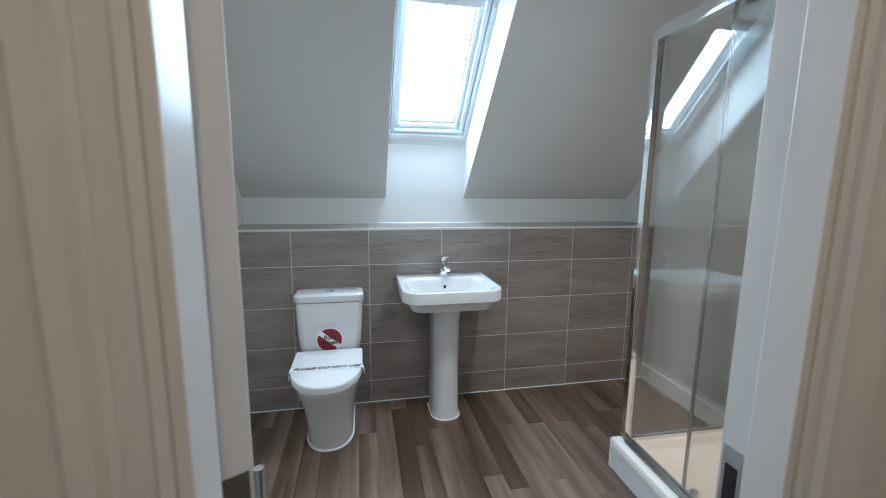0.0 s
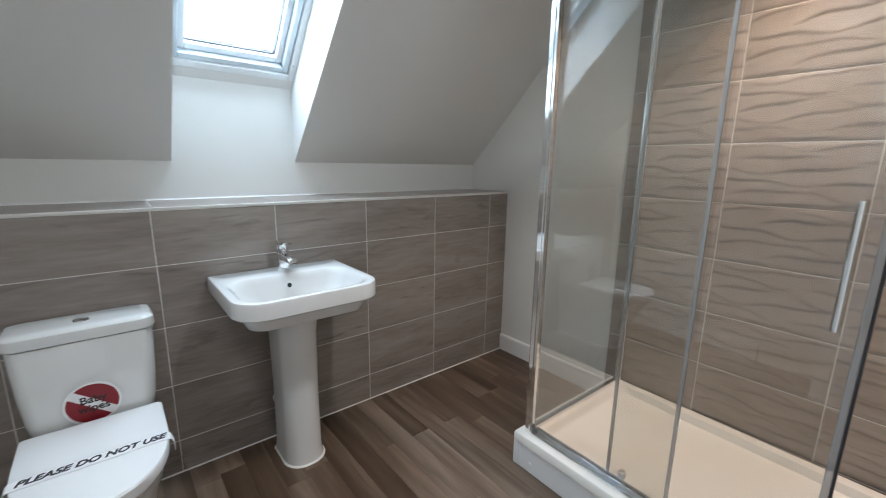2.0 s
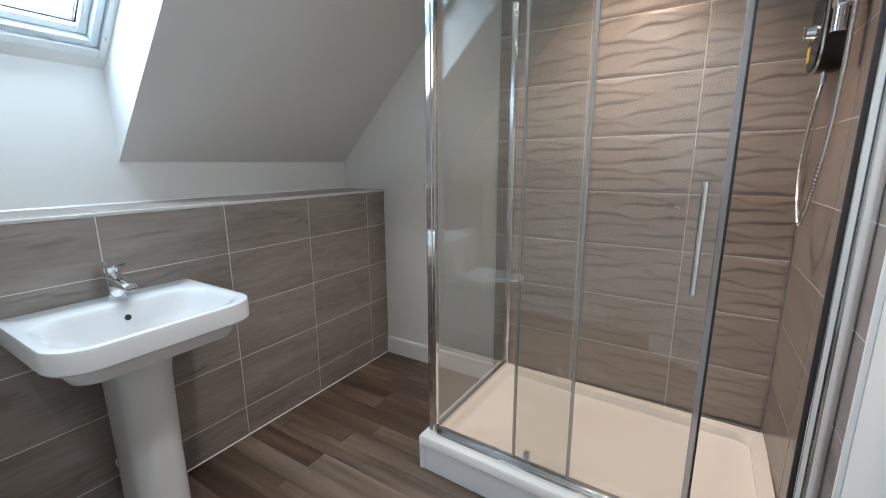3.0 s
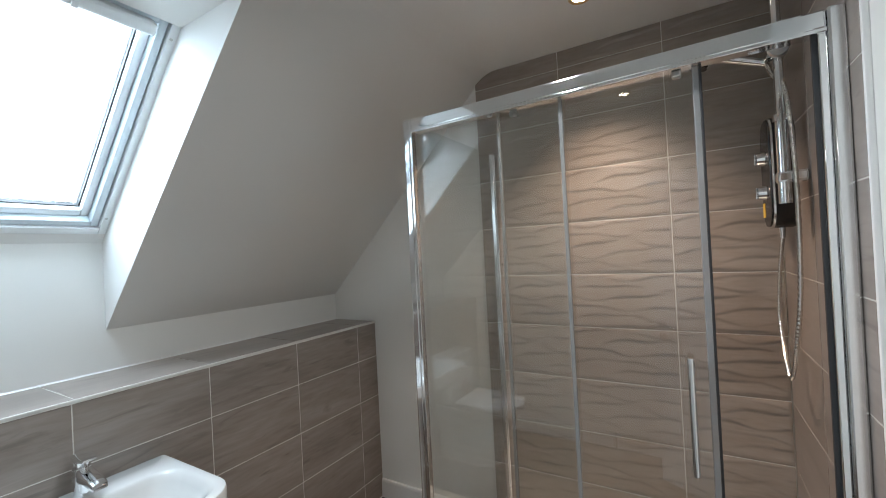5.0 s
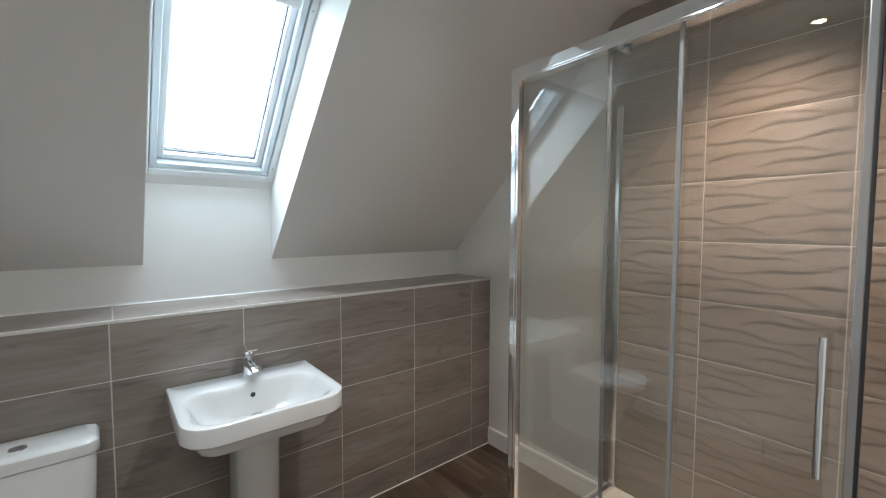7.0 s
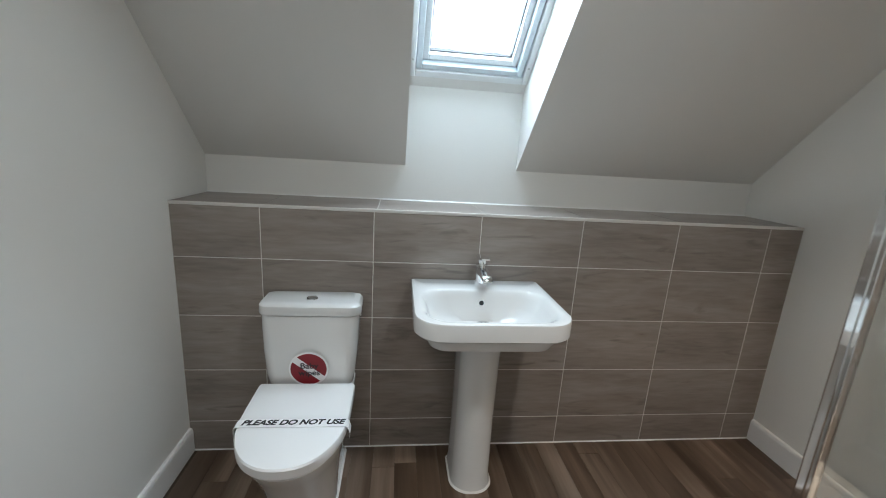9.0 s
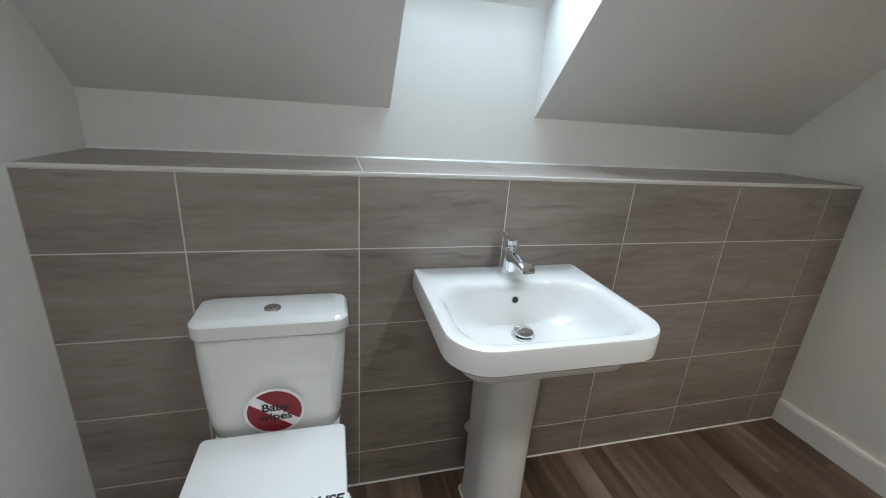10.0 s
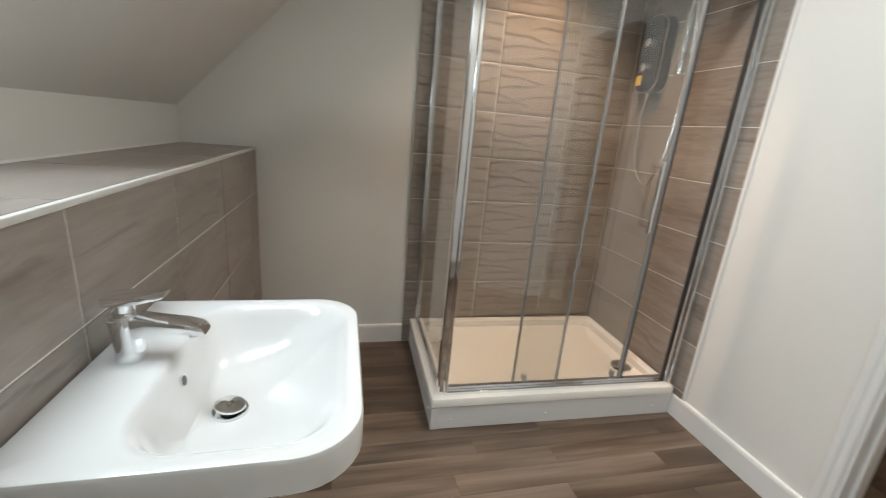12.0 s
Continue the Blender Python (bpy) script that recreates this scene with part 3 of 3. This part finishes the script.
def warning_disc():
    d = empty("baby_wipes_sign", "round red and white card reading Baby wipes on the cistern", "sign")
    d.matrix_world = pose(0.218, -0.1775, 0.506, 94, 0, 2)
    r = 0.076
    part("card", tube([(0, 0, -0.0008), (0, 0, 0.0008)], r, 56), CARD, d)

    def segment(sign):
        bm = bmesh.new()
        h, rr, c, s = 0.0140, 0.0690, math.cos(radians(-40)), math.sin(radians(-40))
        a0 = math.asin(h / rr)
        pts = []
        for k in range(33):
            a = a0 + (math.pi - 2 * a0) * k / 32
            x, y = rr * math.cos(a), sign * rr * math.sin(a)
            pts.append((x * c - y * s, x * s + y * c))
        return prism(pts, "z", 0.0009, 0.0014, bm)

    part("red_segment", segment(1), RED, d)
    part("red_segment", segment(-1), RED, d)
    lettering("lettering", "Baby", 0.036, INK, d, pose(0.002, 0.0145, 0.0018), 0, 0.0007)
    lettering("lettering", "wipes", 0.036, INK, d, pose(0.002, -0.0165, 0.0018), 0, 0.0007)


warning_disc()


def paper_band():
    p = empty("paper_band", "white paper band printed please do not use round the toilet lid", "paper band")
    y0, y1, e = -0.458, -0.417, 0.0008
    pts = [(TX - 0.1850, 0.400), (TX - 0.1850, 0.4460), (TX - 0.178, 0.4530), (TX - 0.16, 0.4540), (TX + 0.16, 0.4540), (TX + 0.178, 0.4530), (TX + 0.1855, 0.4460), (TX + 0.192, 0.425), (TX + 0.190, 0.405)]
    outer = [(x + (e if x > TX else -e), z + e) for x, z in pts]
    part("strip", prism(pts + outer[::-1], "y", y0, y1), CARD, p)
    lettering("lettering", "PLEASE DO NOT USE", 0.0355, INK, p, pose(TX + 0.002, (y0 + y1) / 2 + 0.002, 0.4553), 0.30, 0.0014)


paper_band()


# ---- shower ----
TY0, TY1, TRX, TRZ = -2.077, -0.838, 1.608, 0.155


def shower_tray():
    t = empty("shower_tray", "white raised acrylic shower tray with a plinth panel", "shower tray", (1.987, -1.45, 0))
    t.rotation_euler = (0, 0, radians(-1.28))
    o = Vector((-2.0, 1.45, 0))
    x1 = 2.414
    R = lambda i, z, r: [Vector(p) + o for p in rrect(TRX + i, x1 - min(i, 0.05), TY0 + min(i, 0.05), TY1 - i, z, r, r, 6)]
    part("tray", loft([R(0.004, 0.112, 0.006), R(0.0, 0.116, 0.006), R(0.0, 0.148, 0.006), R(0.004, TRZ, 0.006), R(0.070, TRZ, 0.03), R(0.078, 0.150, 0.05), R(0.088, 0.128, 0.06), R(0.105, 0.120, 0.06), R(0.33, 0.114, 0.05)]), TRAY_WHITE, t, smooth=True)
    W = Vector
    part("plinth", box(TRX + 0.004 - 2.0, TRX + 0.018 - 2.0, TY0 + 1.45, TY1 - 0.03 + 1.45, 0, 0.113, 0.002), GLOSS_WHITE, t, smooth=True)
    part("plinth_end", box(TRX + 0.002 - 2.0, x1 - 0.012 - 2.0, TY1 - 0.018 + 1.45, TY1 - 0.004 + 1.45, 0, 0.113, 0.002), GLOSS_WHITE, t, smooth=True)
    part("plinth_corner", box(TRX + 0.001 - 2.0, TRX + 0.03 - 2.0, TY1 - 0.03 + 1.45, TY1 - 0.002 + 1.45, 0, 0.113, 0.003), GLOSS_WHITE, t, smooth=True)
    part("infill", box(TRX + 0.02 - 2.0, x1 - 2.0, TY0 + 1.45, TY1 - 0.02 + 1.45, 0, 0.111), GLOSS_WHITE, t)
    for y in (TY1 - 0.095, TY1 - 0.56, TY0 + 0.1):
        part("cover_cap", tube([W((TRX + 0.005, y, 0.045)) + o, W((TRX + 0.000, y, 0.045)) + o], [0.008, 0.006], 14), GLOSS_WHITE, t, smooth=True)
    part("cover_cap", tube([W((TRX + 0.08, TY1 - 0.005, 0.06)) + o, W((TRX + 0.08, TY1, 0.06)) + o], [0.008, 0.006], 14), GLOSS_WHITE, t, smooth=True)
    dr = part("drain_cover", tube([W((1.86, -1.955, 0.116)) + o, W((1.86, -1.955, 0.126)) + o], [0.058, 0.054], 32), CHROME, t, "round chrome drain cover", True)
    part("drain_cap", tube([W((1.86, -1.955, 0.126)) + o, W((1.86, -1.955, 0.129)) + o], [0.046, 0.042], 32), STEEL, dr, smooth=True)


shower_tray()
EX, EY, EZ0, EZ1 = 1.650, -0.882, TRZ, 2.050


def enclosure():
    e = empty("shower_enclosure", "chrome framed glass shower enclosure with a sliding door partly open", "shower enclosure", (EX - 0.006, -1.45, TRZ))
    e.rotation_euler = (0, 0, radians(-1.28))
    o = (-EX, 1.45, -TRZ)

    def B(name, x0, x1, y0, y1, z0, z1, m, bev=0.003, label="", par=None):
        return part(name, box(x0 + o[0], x1 + o[0], y0 + o[1], y1 + o[1], z0 + o[2], z1 + o[2], bev), m, par or e, label, True)

    yw = -2.079
    cp = B("corner_post", EX - 0.018, EX + 0.022, EY - 0.012, EY + 0.022, EZ0, EZ1 + 0.004, CHROME, 0.008, "polished chrome corner post")
    B("post_rib", EX - 0.021, EX - 0.015, EY - 0.022, EY - 0.010, EZ0, EZ1, CHROME, 0.002, "", cp)
    B("wall_post", EX - 0.030, EX + 0.020, yw, yw + 0.030, EZ0, EZ1, ALU, 0.005, "satin aluminium wall profile")
    B("wall_channel", EX - 0.016, EX + 0.016, yw + 0.030, yw + 0.046, EZ0, EZ1 - 0.03, CHROME, 0.003)
    B("magnet_seal", EX - 0.002, EX + 0.008, yw + 0.046, yw + 0.055, EZ0 + 0.01, EZ1 - 0.04, RUBBER, 0.001, "black magnetic seal")
    B("top_rail", EX - 0.020, EX + 0.042, yw + 0.030, EY - 0.012, EZ1 - 0.044, EZ1, CHROME, 0.005, "polished chrome top rail")
    B("rail_lip", EX - 0.024, EX - 0.010, yw + 0.030, EY - 0.012, EZ1 - 0.052, EZ1 - 0.042, CHROME, 0.002)
    B("bottom_rail", EX - 0.020, EX + 0.042, yw + 0.030, EY - 0.012, EZ0, EZ0 + 0.016, CHROME, 0.003, "polished chrome bottom track")
    B("bottom_lip", EX + 0.002, EX + 0.020, yw + 0.030, EY - 0.012, EZ0 + 0.016, EZ0 + 0.028, ALU, 0.002)
    B("fixed_pane", EX + 0.008, EX + 0.014, -1.443, EY - 0.012, EZ0 + 0.028, EZ1 - 0.040, GLASS, 0)
    B("pane_seal", EX + 0.005, EX + 0.017, -1.450, -1.439, EZ0 + 0.02, EZ1 - 0.045, SEAL, 0.002, "grey plastic seal strip")
    sd = B("sliding_door", EX + 0.024, EX + 0.030, -1.792, -1.230, EZ0 + 0.030, EZ1 - 0.036, GLASS, 0, "clear glass sliding door")
    B("door_seal", EX + 0.021, EX + 0.033, -1.236, -1.226, EZ0 + 0.022, EZ1 - 0.045, SEAL, 0.002, "grey plastic seal strip", sd)
    B("door_stile", EX + 0.019, EX + 0.035, -1.806, -1.790, EZ0 + 0.022, EZ1 - 0.045, SEAL, 0.003, "grey closing strip", sd)
    B("door_magnet", EX + 0.019, EX + 0.035, -1.812, -1.806, EZ0 + 0.022, EZ1 - 0.045, RUBBER, 0.001, "black magnetic strip", sd)
    hx = EX - 0.004
    hd = part("door_handle", tube([(hx + o[0], -1.752 + o[1], 0.930 + o[2]), (hx + o[0], -1.752 + o[1], 1.240 + o[2])], 0.0085, 16), CHROME, sd, "chrome bar handle", True)
    for z in (0.955, 1.215):
        part("handle_fixing", tube([(hx + o[0], -1.752 + o[1], z + o[2]), (EX + 0.045 + o[0], -1.752 + o[1], z + o[2])], 0.006, 12), CHROME, sd, smooth=True)
    for y in (-1.285, -1.755):
        for z0, z1 in ((EZ0 + 0.030, EZ0 + 0.058), (EZ1 - 0.062, EZ1 - 0.045)):
            B("roller", EX + 0.016, EX + 0.040, y - 0.011, y + 0.011, z0, z1, STEEL, 0.004, "steel roller block", sd)
    sy = EY + 0.006
    B("side_pane", EX + 0.022, 2.385, sy - 0.003, sy + 0.003, EZ0 + 0.018, EZ1 - 0.002, GLASS, 0, "clear glass side panel")
    B("side_bottom_rail", EX + 0.022, 2.383, sy - 0.012, sy + 0.012, EZ0, EZ0 + 0.022, CHROME, 0.003)
    wp = B("side_wall_profile", 2.383, 2.408, sy - 0.016, sy + 0.014, EZ0, EZ1, CHROME, 0.003, "chrome wall profile")
    B("profile_rib", 2.372, 2.383, sy - 0.010, sy + 0.010, EZ0 + 0.022, EZ1, ALU, 0.002, "", wp)
    for z in (0.30, 1.10, 1.88):
        part("profile_screw", tube([(2.378 + o[0], sy - 0.010 + o[1], z + o[2]), (2.378 + o[0], sy - 0.0145 + o[1], z + o[2])], 0.006, 12), STEEL, e, smooth=True)


enclosure()


def electric_shower():
    s = empty("electric_shower", "black electric shower unit with silver trim and chrome knobs", "electric shower")
    x0, x1, z0, z1, yb = 2.120, 2.300, 1.575, 1.955, -2.079
    def ring(i, y):
        return [(p[0], y, p[1]) for p in [(q[0], q[1]) for q in rrect(x0 + i, x1 - i, z0 + i, z1 - i, 0, 0.075 - i, 0.075 - i, 8)]]
    part("body", loft([ring(0.004, yb), ring(0.0, yb + 0.006), ring(0.0, yb + 0.058)]), BLACK, s, smooth=True)
    part("trim_band", loft([ring(0.0005, yb + 0.058), ring(-0.0015, yb + 0.060), ring(-0.001, yb + 0.065), ring(0.004, yb + 0.067)]), ALU, s, "silver trim band", True)
    part("front_face", loft([ring(0.004, yb + 0.0675), ring(0.006, yb + 0.071), ring(0.02, yb + 0.073)]), BLACK, s, "glossy black front", True)
    for z in (1.70, 1.82):
        k = part("knob", tube([(2.21, yb + 0.073, z), (2.21, yb + 0.084, z), (2.21, yb + 0.096, z)], [0.026, 0.024, 0.022], 24), CHROME, s, "chrome control knob", True)
        part("knob_grip", box(2.205, 2.215, yb + 0.096, yb + 0.102, z - 0.02, z + 0.02, 0.002), CHROME, k, smooth=True)
    part("sticker", box(2.235, 2.278, yb + 0.0735, yb + 0.0742, 1.615, 1.665), YELLOW, s, "yellow paper sticker")
    part("outlet", tube([(2.21, -2.045, z0 + 0.004), (2.21, -2.045, z0 - 0.035)], [0.011, 0.009], 14), CHROME, s, smooth=True)


electric_shower()
RX, RY = 1.985, -2.022


def riser_rail():
    r = empty("shower_riser_rail", "chrome shower riser rail with sliding handset holder", "shower rail")
    part("pole", tube([(RX, RY, 1.665), (RX, RY, 2.30)], 0.0125, 18), CHROME, r, smooth=True)
    part("lower_sleeve", tube([(RX, RY, 1.645), (RX, RY, 1.90)], 0.0165, 18), CHROME, r, smooth=True)
    part("collar", tube([(RX, RY, 1.895), (RX, RY, 1.915)], 0.022, 20), CHROME, r, smooth=True)
    for z in (1.725, 2.29):
        part("wall_bracket", box(RX - 0.018, RX + 0.018, -2.079, RY + 0.020, z - 0.018, z + 0.018, 0.008), CHROME, r, smooth=True)
    sl = part("slider", tube([(RX - 0.035, RY + 0.004, 2.105), (RX + 0.022, RY + 0.004, 2.105)], 0.026, 22), CHROME, r, "chrome handset holder", True)
    part("slider_knob", tube([(RX - 0.047, RY + 0.004, 2.105), (RX - 0.035, RY + 0.004, 2.105)], [0.024, 0.027], 22), STEEL, sl, smooth=True)


riser_rail()


def handset():
    h = empty("shower_handset", "chrome shower handset held in the riser rail", "shower head")
    part("handle", tube([(RX + 0.01, RY + 0.03, 2.085), (RX + 0.012, RY + 0.10, 2.115), (RX + 0.014, RY + 0.17, 2.145)], [0.012, 0.013, 0.016], 14), CHROME, h, smooth=True)
    part("spray_head", tube([(RX + 0.015, RY + 0.200, 2.168), (RX + 0.016, RY + 0.212, 2.140), (RX + 0.016, RY + 0.216, 2.130)], [0.030, 0.050, 0.048], 26), CHROME, h, smooth=True)
    part("spray_face", tube([(RX + 0.016, RY + 0.2165, 2.129), (RX + 0.016, RY + 0.218, 2.126)], 0.042, 26), BLACK, h, "dark nozzle face")


handset()


def hose():
    pts = [(RX + 0.01, RY + 0.028, 2.085), (RX + 0.012, RY + 0.012, 2.04), (RX - 0.012, RY - 0.012, 1.98), (RX - 0.028, RY - 0.022, 1.70), (RX - 0.028, RY - 0.018, 1.40), (RX - 0.012, RY - 0.005, 1.22), (RX + 0.03, RY, 1.125), (RX + 0.085, RY, 1.095), (RX + 0.155, RY, 1.16), (RX + 0.205, RY, 1.28), (RX + 0.225, RY - 0.01, 1.42), (RX + 0.225, -2.045, 1.54)]
    out = []
    for i in range(len(pts) - 1):
        p = [Vector(pts[max(0, min(len(pts) - 1, i + k))]) for k in (-1, 0, 1, 2)]
        for k in range(26):
            s = k / 26
            out.append(0.5 * (2 * p[1] + (p[2] - p[0]) * s + (2 * p[0] - 5 * p[1] + 4 * p[2] - p[3]) * s * s + (3 * p[1] - p[0] - 3 * p[2] + p[3]) * s ** 3))
    rs = [0.0072 if i % 2 else 0.0062 for i in range(len(out))]
    tagged(part("shower_hose", tube(out, rs, 10), HOSE_MAT, smooth=False), "flexible chromed metal shower hose hanging in a loop", "shower hose")


hose()


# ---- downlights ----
# Builds the known fixtures and two added, unseen ones alike.
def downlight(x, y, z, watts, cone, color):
    d = empty("downlight", "recessed ceiling downlight with a warm metal rim, known or added, lit", "ceiling light", (x, y, z), "ceiling downlights")
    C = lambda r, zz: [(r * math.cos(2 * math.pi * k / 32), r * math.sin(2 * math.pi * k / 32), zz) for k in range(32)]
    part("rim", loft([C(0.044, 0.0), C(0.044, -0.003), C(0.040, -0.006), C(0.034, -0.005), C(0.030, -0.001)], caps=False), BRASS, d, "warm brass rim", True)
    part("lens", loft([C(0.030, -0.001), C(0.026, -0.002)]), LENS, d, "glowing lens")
    data = bpy.data.lights.new("downlight_known_or_added", "SPOT")
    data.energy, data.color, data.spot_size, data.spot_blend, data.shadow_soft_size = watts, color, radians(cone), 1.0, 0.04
    lamp = new("downlight_known_or_added", data)
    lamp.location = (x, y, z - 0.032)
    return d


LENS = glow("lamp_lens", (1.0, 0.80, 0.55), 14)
downlight(2.03, -1.45, H, 52, 98, (1.0, 0.65, 0.42))
downlight(0.08, -1.385, H, 17, 140, (1.0, 0.94, 0.86))
# No fixture known here: lamp added to brighten the right wall.
downlight(1.28, -1.32, H, 25, 156, (1.0, 0.94, 0.86))
# Landing lamp is out of view, added for the warm light on its walls.
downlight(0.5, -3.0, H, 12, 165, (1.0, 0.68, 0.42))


# ---- tiles and planks ----
def plate(w, h, t, c=0.0012):
    """A tile lying in x-z, its face at y = -t, with eased edges."""
    a, b = w / 2, h / 2
    v = [(-a, 0, -b), (a, 0, -b), (a, 0, b), (-a, 0, b), (-a, -t + c, -b), (a, -t + c, -b), (a, -t + c, b), (-a, -t + c, b), (-a + c, -t, -b + c), (a - c, -t, -b + c), (a - c, -t, b - c), (-a + c, -t, b - c)]
    f = [(8, 9, 10, 11)] + [(i, (i + 1) % 4, 4 + (i + 1) % 4, 4 + i) for i in range(4)] + [(4 + i, 4 + (i + 1) % 4, 8 + (i + 1) % 4, 8 + i) for i in range(4)]
    me = bpy.data.meshes.new("tile")
    me.from_pydata(v, [], f)
    return me


def wave_plate(w, h, t, seed):
    """A relief tile: long drifting ripples across its face."""
    nx, nz = 48, 60
    v, f = [], []
    for j in range(nz + 1):
        for i in range(nx + 1):
            u, z = w * i / nx, h * j / nz
            rise = 0.0
            for k in range(-1, 7):
                sway = 0.015 * math.sin(u * 13 + k * 2.1 + seed) + 0.007 * math.sin(u * 29 + k * 4.3 + 2.2 * seed)
                line = 0.046 * k + 0.008 + sway + 0.014 * noise.noise((u * 5.0 + k * 3.7 + seed * 4.1, k * 1.9, 4.0))
                amp = 0.0054 * min(1.0, max(0.0, 0.86 + 0.9 * noise.noise((u * 6.0 + k * 5.3, k * 2.7 + seed * 3.3, 9.0))))
                d = z - line
                if -0.020 < d <= 0:
                    q = 1 + d / 0.020
                    rise = max(rise, amp * q * q * (3 - 2 * q))
                elif 0 < d < 0.075:
                    rise = max(rise, amp * (1 - d / 0.075))
            edge = min(1.0, min(u, w - u) / 0.010) * min(1.0, min(z, h - z) / 0.016)
            y = -t - (rise - 0.0022) * edge
            if i in (0, nx) or j in (0, nz):
                y = -t + 0.001
            v.append((u - w / 2, y, z - h / 2))
    for j in range(nz):
        for i in range(nx):
            a = j * (nx + 1) + i
            f.append((a, a + 1, a + nx + 2, a + nx + 1))
    rim = [i for i in range(nx + 1)] + [j * (nx + 1) + nx for j in range(1, nz + 1)] + [nz * (nx + 1) + i for i in range(nx - 1, -1, -1)] + [j * (nx + 1) for j in range(nz - 1, 0, -1)]
    base = len(v)
    v += [(v[k][0], 0, v[k][2]) for k in rim]
    for k in range(len(rim)):
        m = (k + 1) % len(rim)
        f.append((rim[k], base + k, base + m, rim[m]))
    me = bpy.data.meshes.new("relief_tile")
    me.from_pydata(v, [], f)
    me.polygons.foreach_set("use_smooth", [True] * len(me.polygons))
    me.set_sharp_from_angle(angle=radians(50))
    return me


G = 0.0034
MESHES = {}


def tile_mesh(w, h, t, material):
    key = (round(w, 4), round(h, 4), t, material.name)
    if key not in MESHES:
        MESHES[key] = plate(w, h, t)
        MESHES[key].materials.append(material)
    return MESHES[key]


def lay(name, mesh, parent, m):
    ob = new(name, mesh)
    ob.parent = parent
    ob.matrix_local = m
    return ob


def spans(lo, hi, joint, pitch):
    """Pieces between lo and hi, with joints at joint + n * pitch."""
    k = math.ceil((lo - joint) / pitch - 1e-6)
    cuts = [lo] + [joint + pitch * i for i in range(k, k + 60) if lo + 0.012 < joint + pitch * i < hi - 0.012] + [hi]
    return list(zip(cuts, cuts[1:]))


PX, PZ, JZ = 0.452, 0.252, 0.904
# boxing wall face and ledge
for a, b in spans(XL + 0.001, XR - 0.001, 0.0, PX):
    for c, d in spans(0.004, LEDGE - 0.011, JZ, PZ):
        lay("tile", tile_mesh(b - a - G, d - c - G, 0.010, TILE), boxing, Matrix.Translation(((a + b) / 2, 0.010, (c + d) / 2)))
for a, b in spans(XL + 0.001, XR - 0.001, 0.012, PX):
    lay("ledge_tile", tile_mesh(b - a - G, YB - 0.012 - G, 0.010, TILE), boxing, Matrix.Translation(((a + b) / 2, (0.012 + YB) / 2, LEDGE - 0.010)) @ pose(0, 0, 0, -90))
tagged(part("trim_ledge", box(XL, XR, -0.001, 0.011, LEDGE - 0.0105, LEDGE + 0.0005, 0.002), mat("trim_strip", (0.62, 0.60, 0.57), 0.3, vary=0.03)), "pale metal edging strip along the tiled ledge", "trim", kind="structure")
tagged(part("trim_floor_bead", prism([(0.0, 0), (-0.004, 0), (0.0, 0.004)], "x", XL, XR), SILICONE), "white sealant bead where tiles meet the floor", "trim", kind="structure")
tagged(part("trim_ledge_bead", prism([(YB, LEDGE), (YB - 0.006, LEDGE), (YB, LEDGE + 0.006)], "x", XL, XR), SILICONE), "white sealant bead behind the tiled ledge", "trim", kind="structure")
# relief tiles in the shower, on the side wall
back_r = part("shower_tile_bed", box(XR - 0.0116, XR + 0.001, YN + 0.0125, -0.806, 0, H), GROUT, wall_right)
n_wave = 0
WAVES = {}
for a, b in spans(YN + 0.012, -0.805, -0.802, PX):
    for c, d in spans(0.004, H - 0.002, JZ, PZ):
        key = (round(b - a, 3), round(d - c, 3), n_wave * 7 % 3)
        if key not in WAVES:
            WAVES[key] = wave_plate(b - a - G, d - c - G, 0.008, 1.37 + 2.0 * key[2])
            WAVES[key].materials.append(TILE_WAVE)
        lay("relief_tile", WAVES[key], wall_right, Matrix.Translation((XR - 0.0055, (a + b) / 2, (c + d) / 2)) @ pose(0, 0, 0, 0, 0, -90))
        n_wave += 1
# plain tiles on the shower's end wall
part("end_tile_bed", box(1.530, XR - 0.012, YN - 0.001, YN + 0.0098, 0, H), GROUT, wall_near)
for a, b in spans(1.532, XR - 0.014, XR - 0.014, PX):
    for c, d in spans(0.004, H - 0.002, JZ, PZ):
        lay("tile", tile_mesh(b - a - G, d - c - G, 0.008, TILE), wall_near, Matrix.Translation(((a + b) / 2, YN + 0.003, (c + d) / 2)) @ pose(0, 0, 0, 0, 0, 180))
tagged(part("trim_shower", box(1.518, 1.530, YN, YN + 0.012, 0.116, H, 0.002), GLOSS_WHITE), "white edging strip where the shower tiles end", "trim", kind="structure")
# floor planks
PW, PL = 0.098, 0.92
PLANKS = {}


def plank_mesh(length):
    key = round(length, 2)
    if key not in PLANKS:
        bm = box(-PW / 2 + 0.0003, PW / 2 - 0.0003, -key / 2 + 0.0003, key / 2 - 0.0003, -0.003, 0.0, 0.0006, 1)
        PLANKS[key] = bpy.data.meshes.new("plank")
        bm.to_mesh(PLANKS[key])
        bm.free()
        PLANKS[key].materials.append(WOOD)
    return PLANKS[key]


rng = random.Random(5)
x = HX0 + PW / 2
while x < XR:
    in_hall, in_room = HX0 < x < HX1, XL < x < XR
    lo = HALL_Y if in_hall else YN
    hi = 0.0 if in_room else YN - WALL
    y = lo
    step = PL * (0.25 + 0.75 * rng.random())
    while y < hi - 0.02:
        end = min(y + step, hi)
        lay("plank", plank_mesh(end - y), floor, Matrix.Translation((x, (y + end) / 2, 0)))
        y, step = end, PL
    x += PW
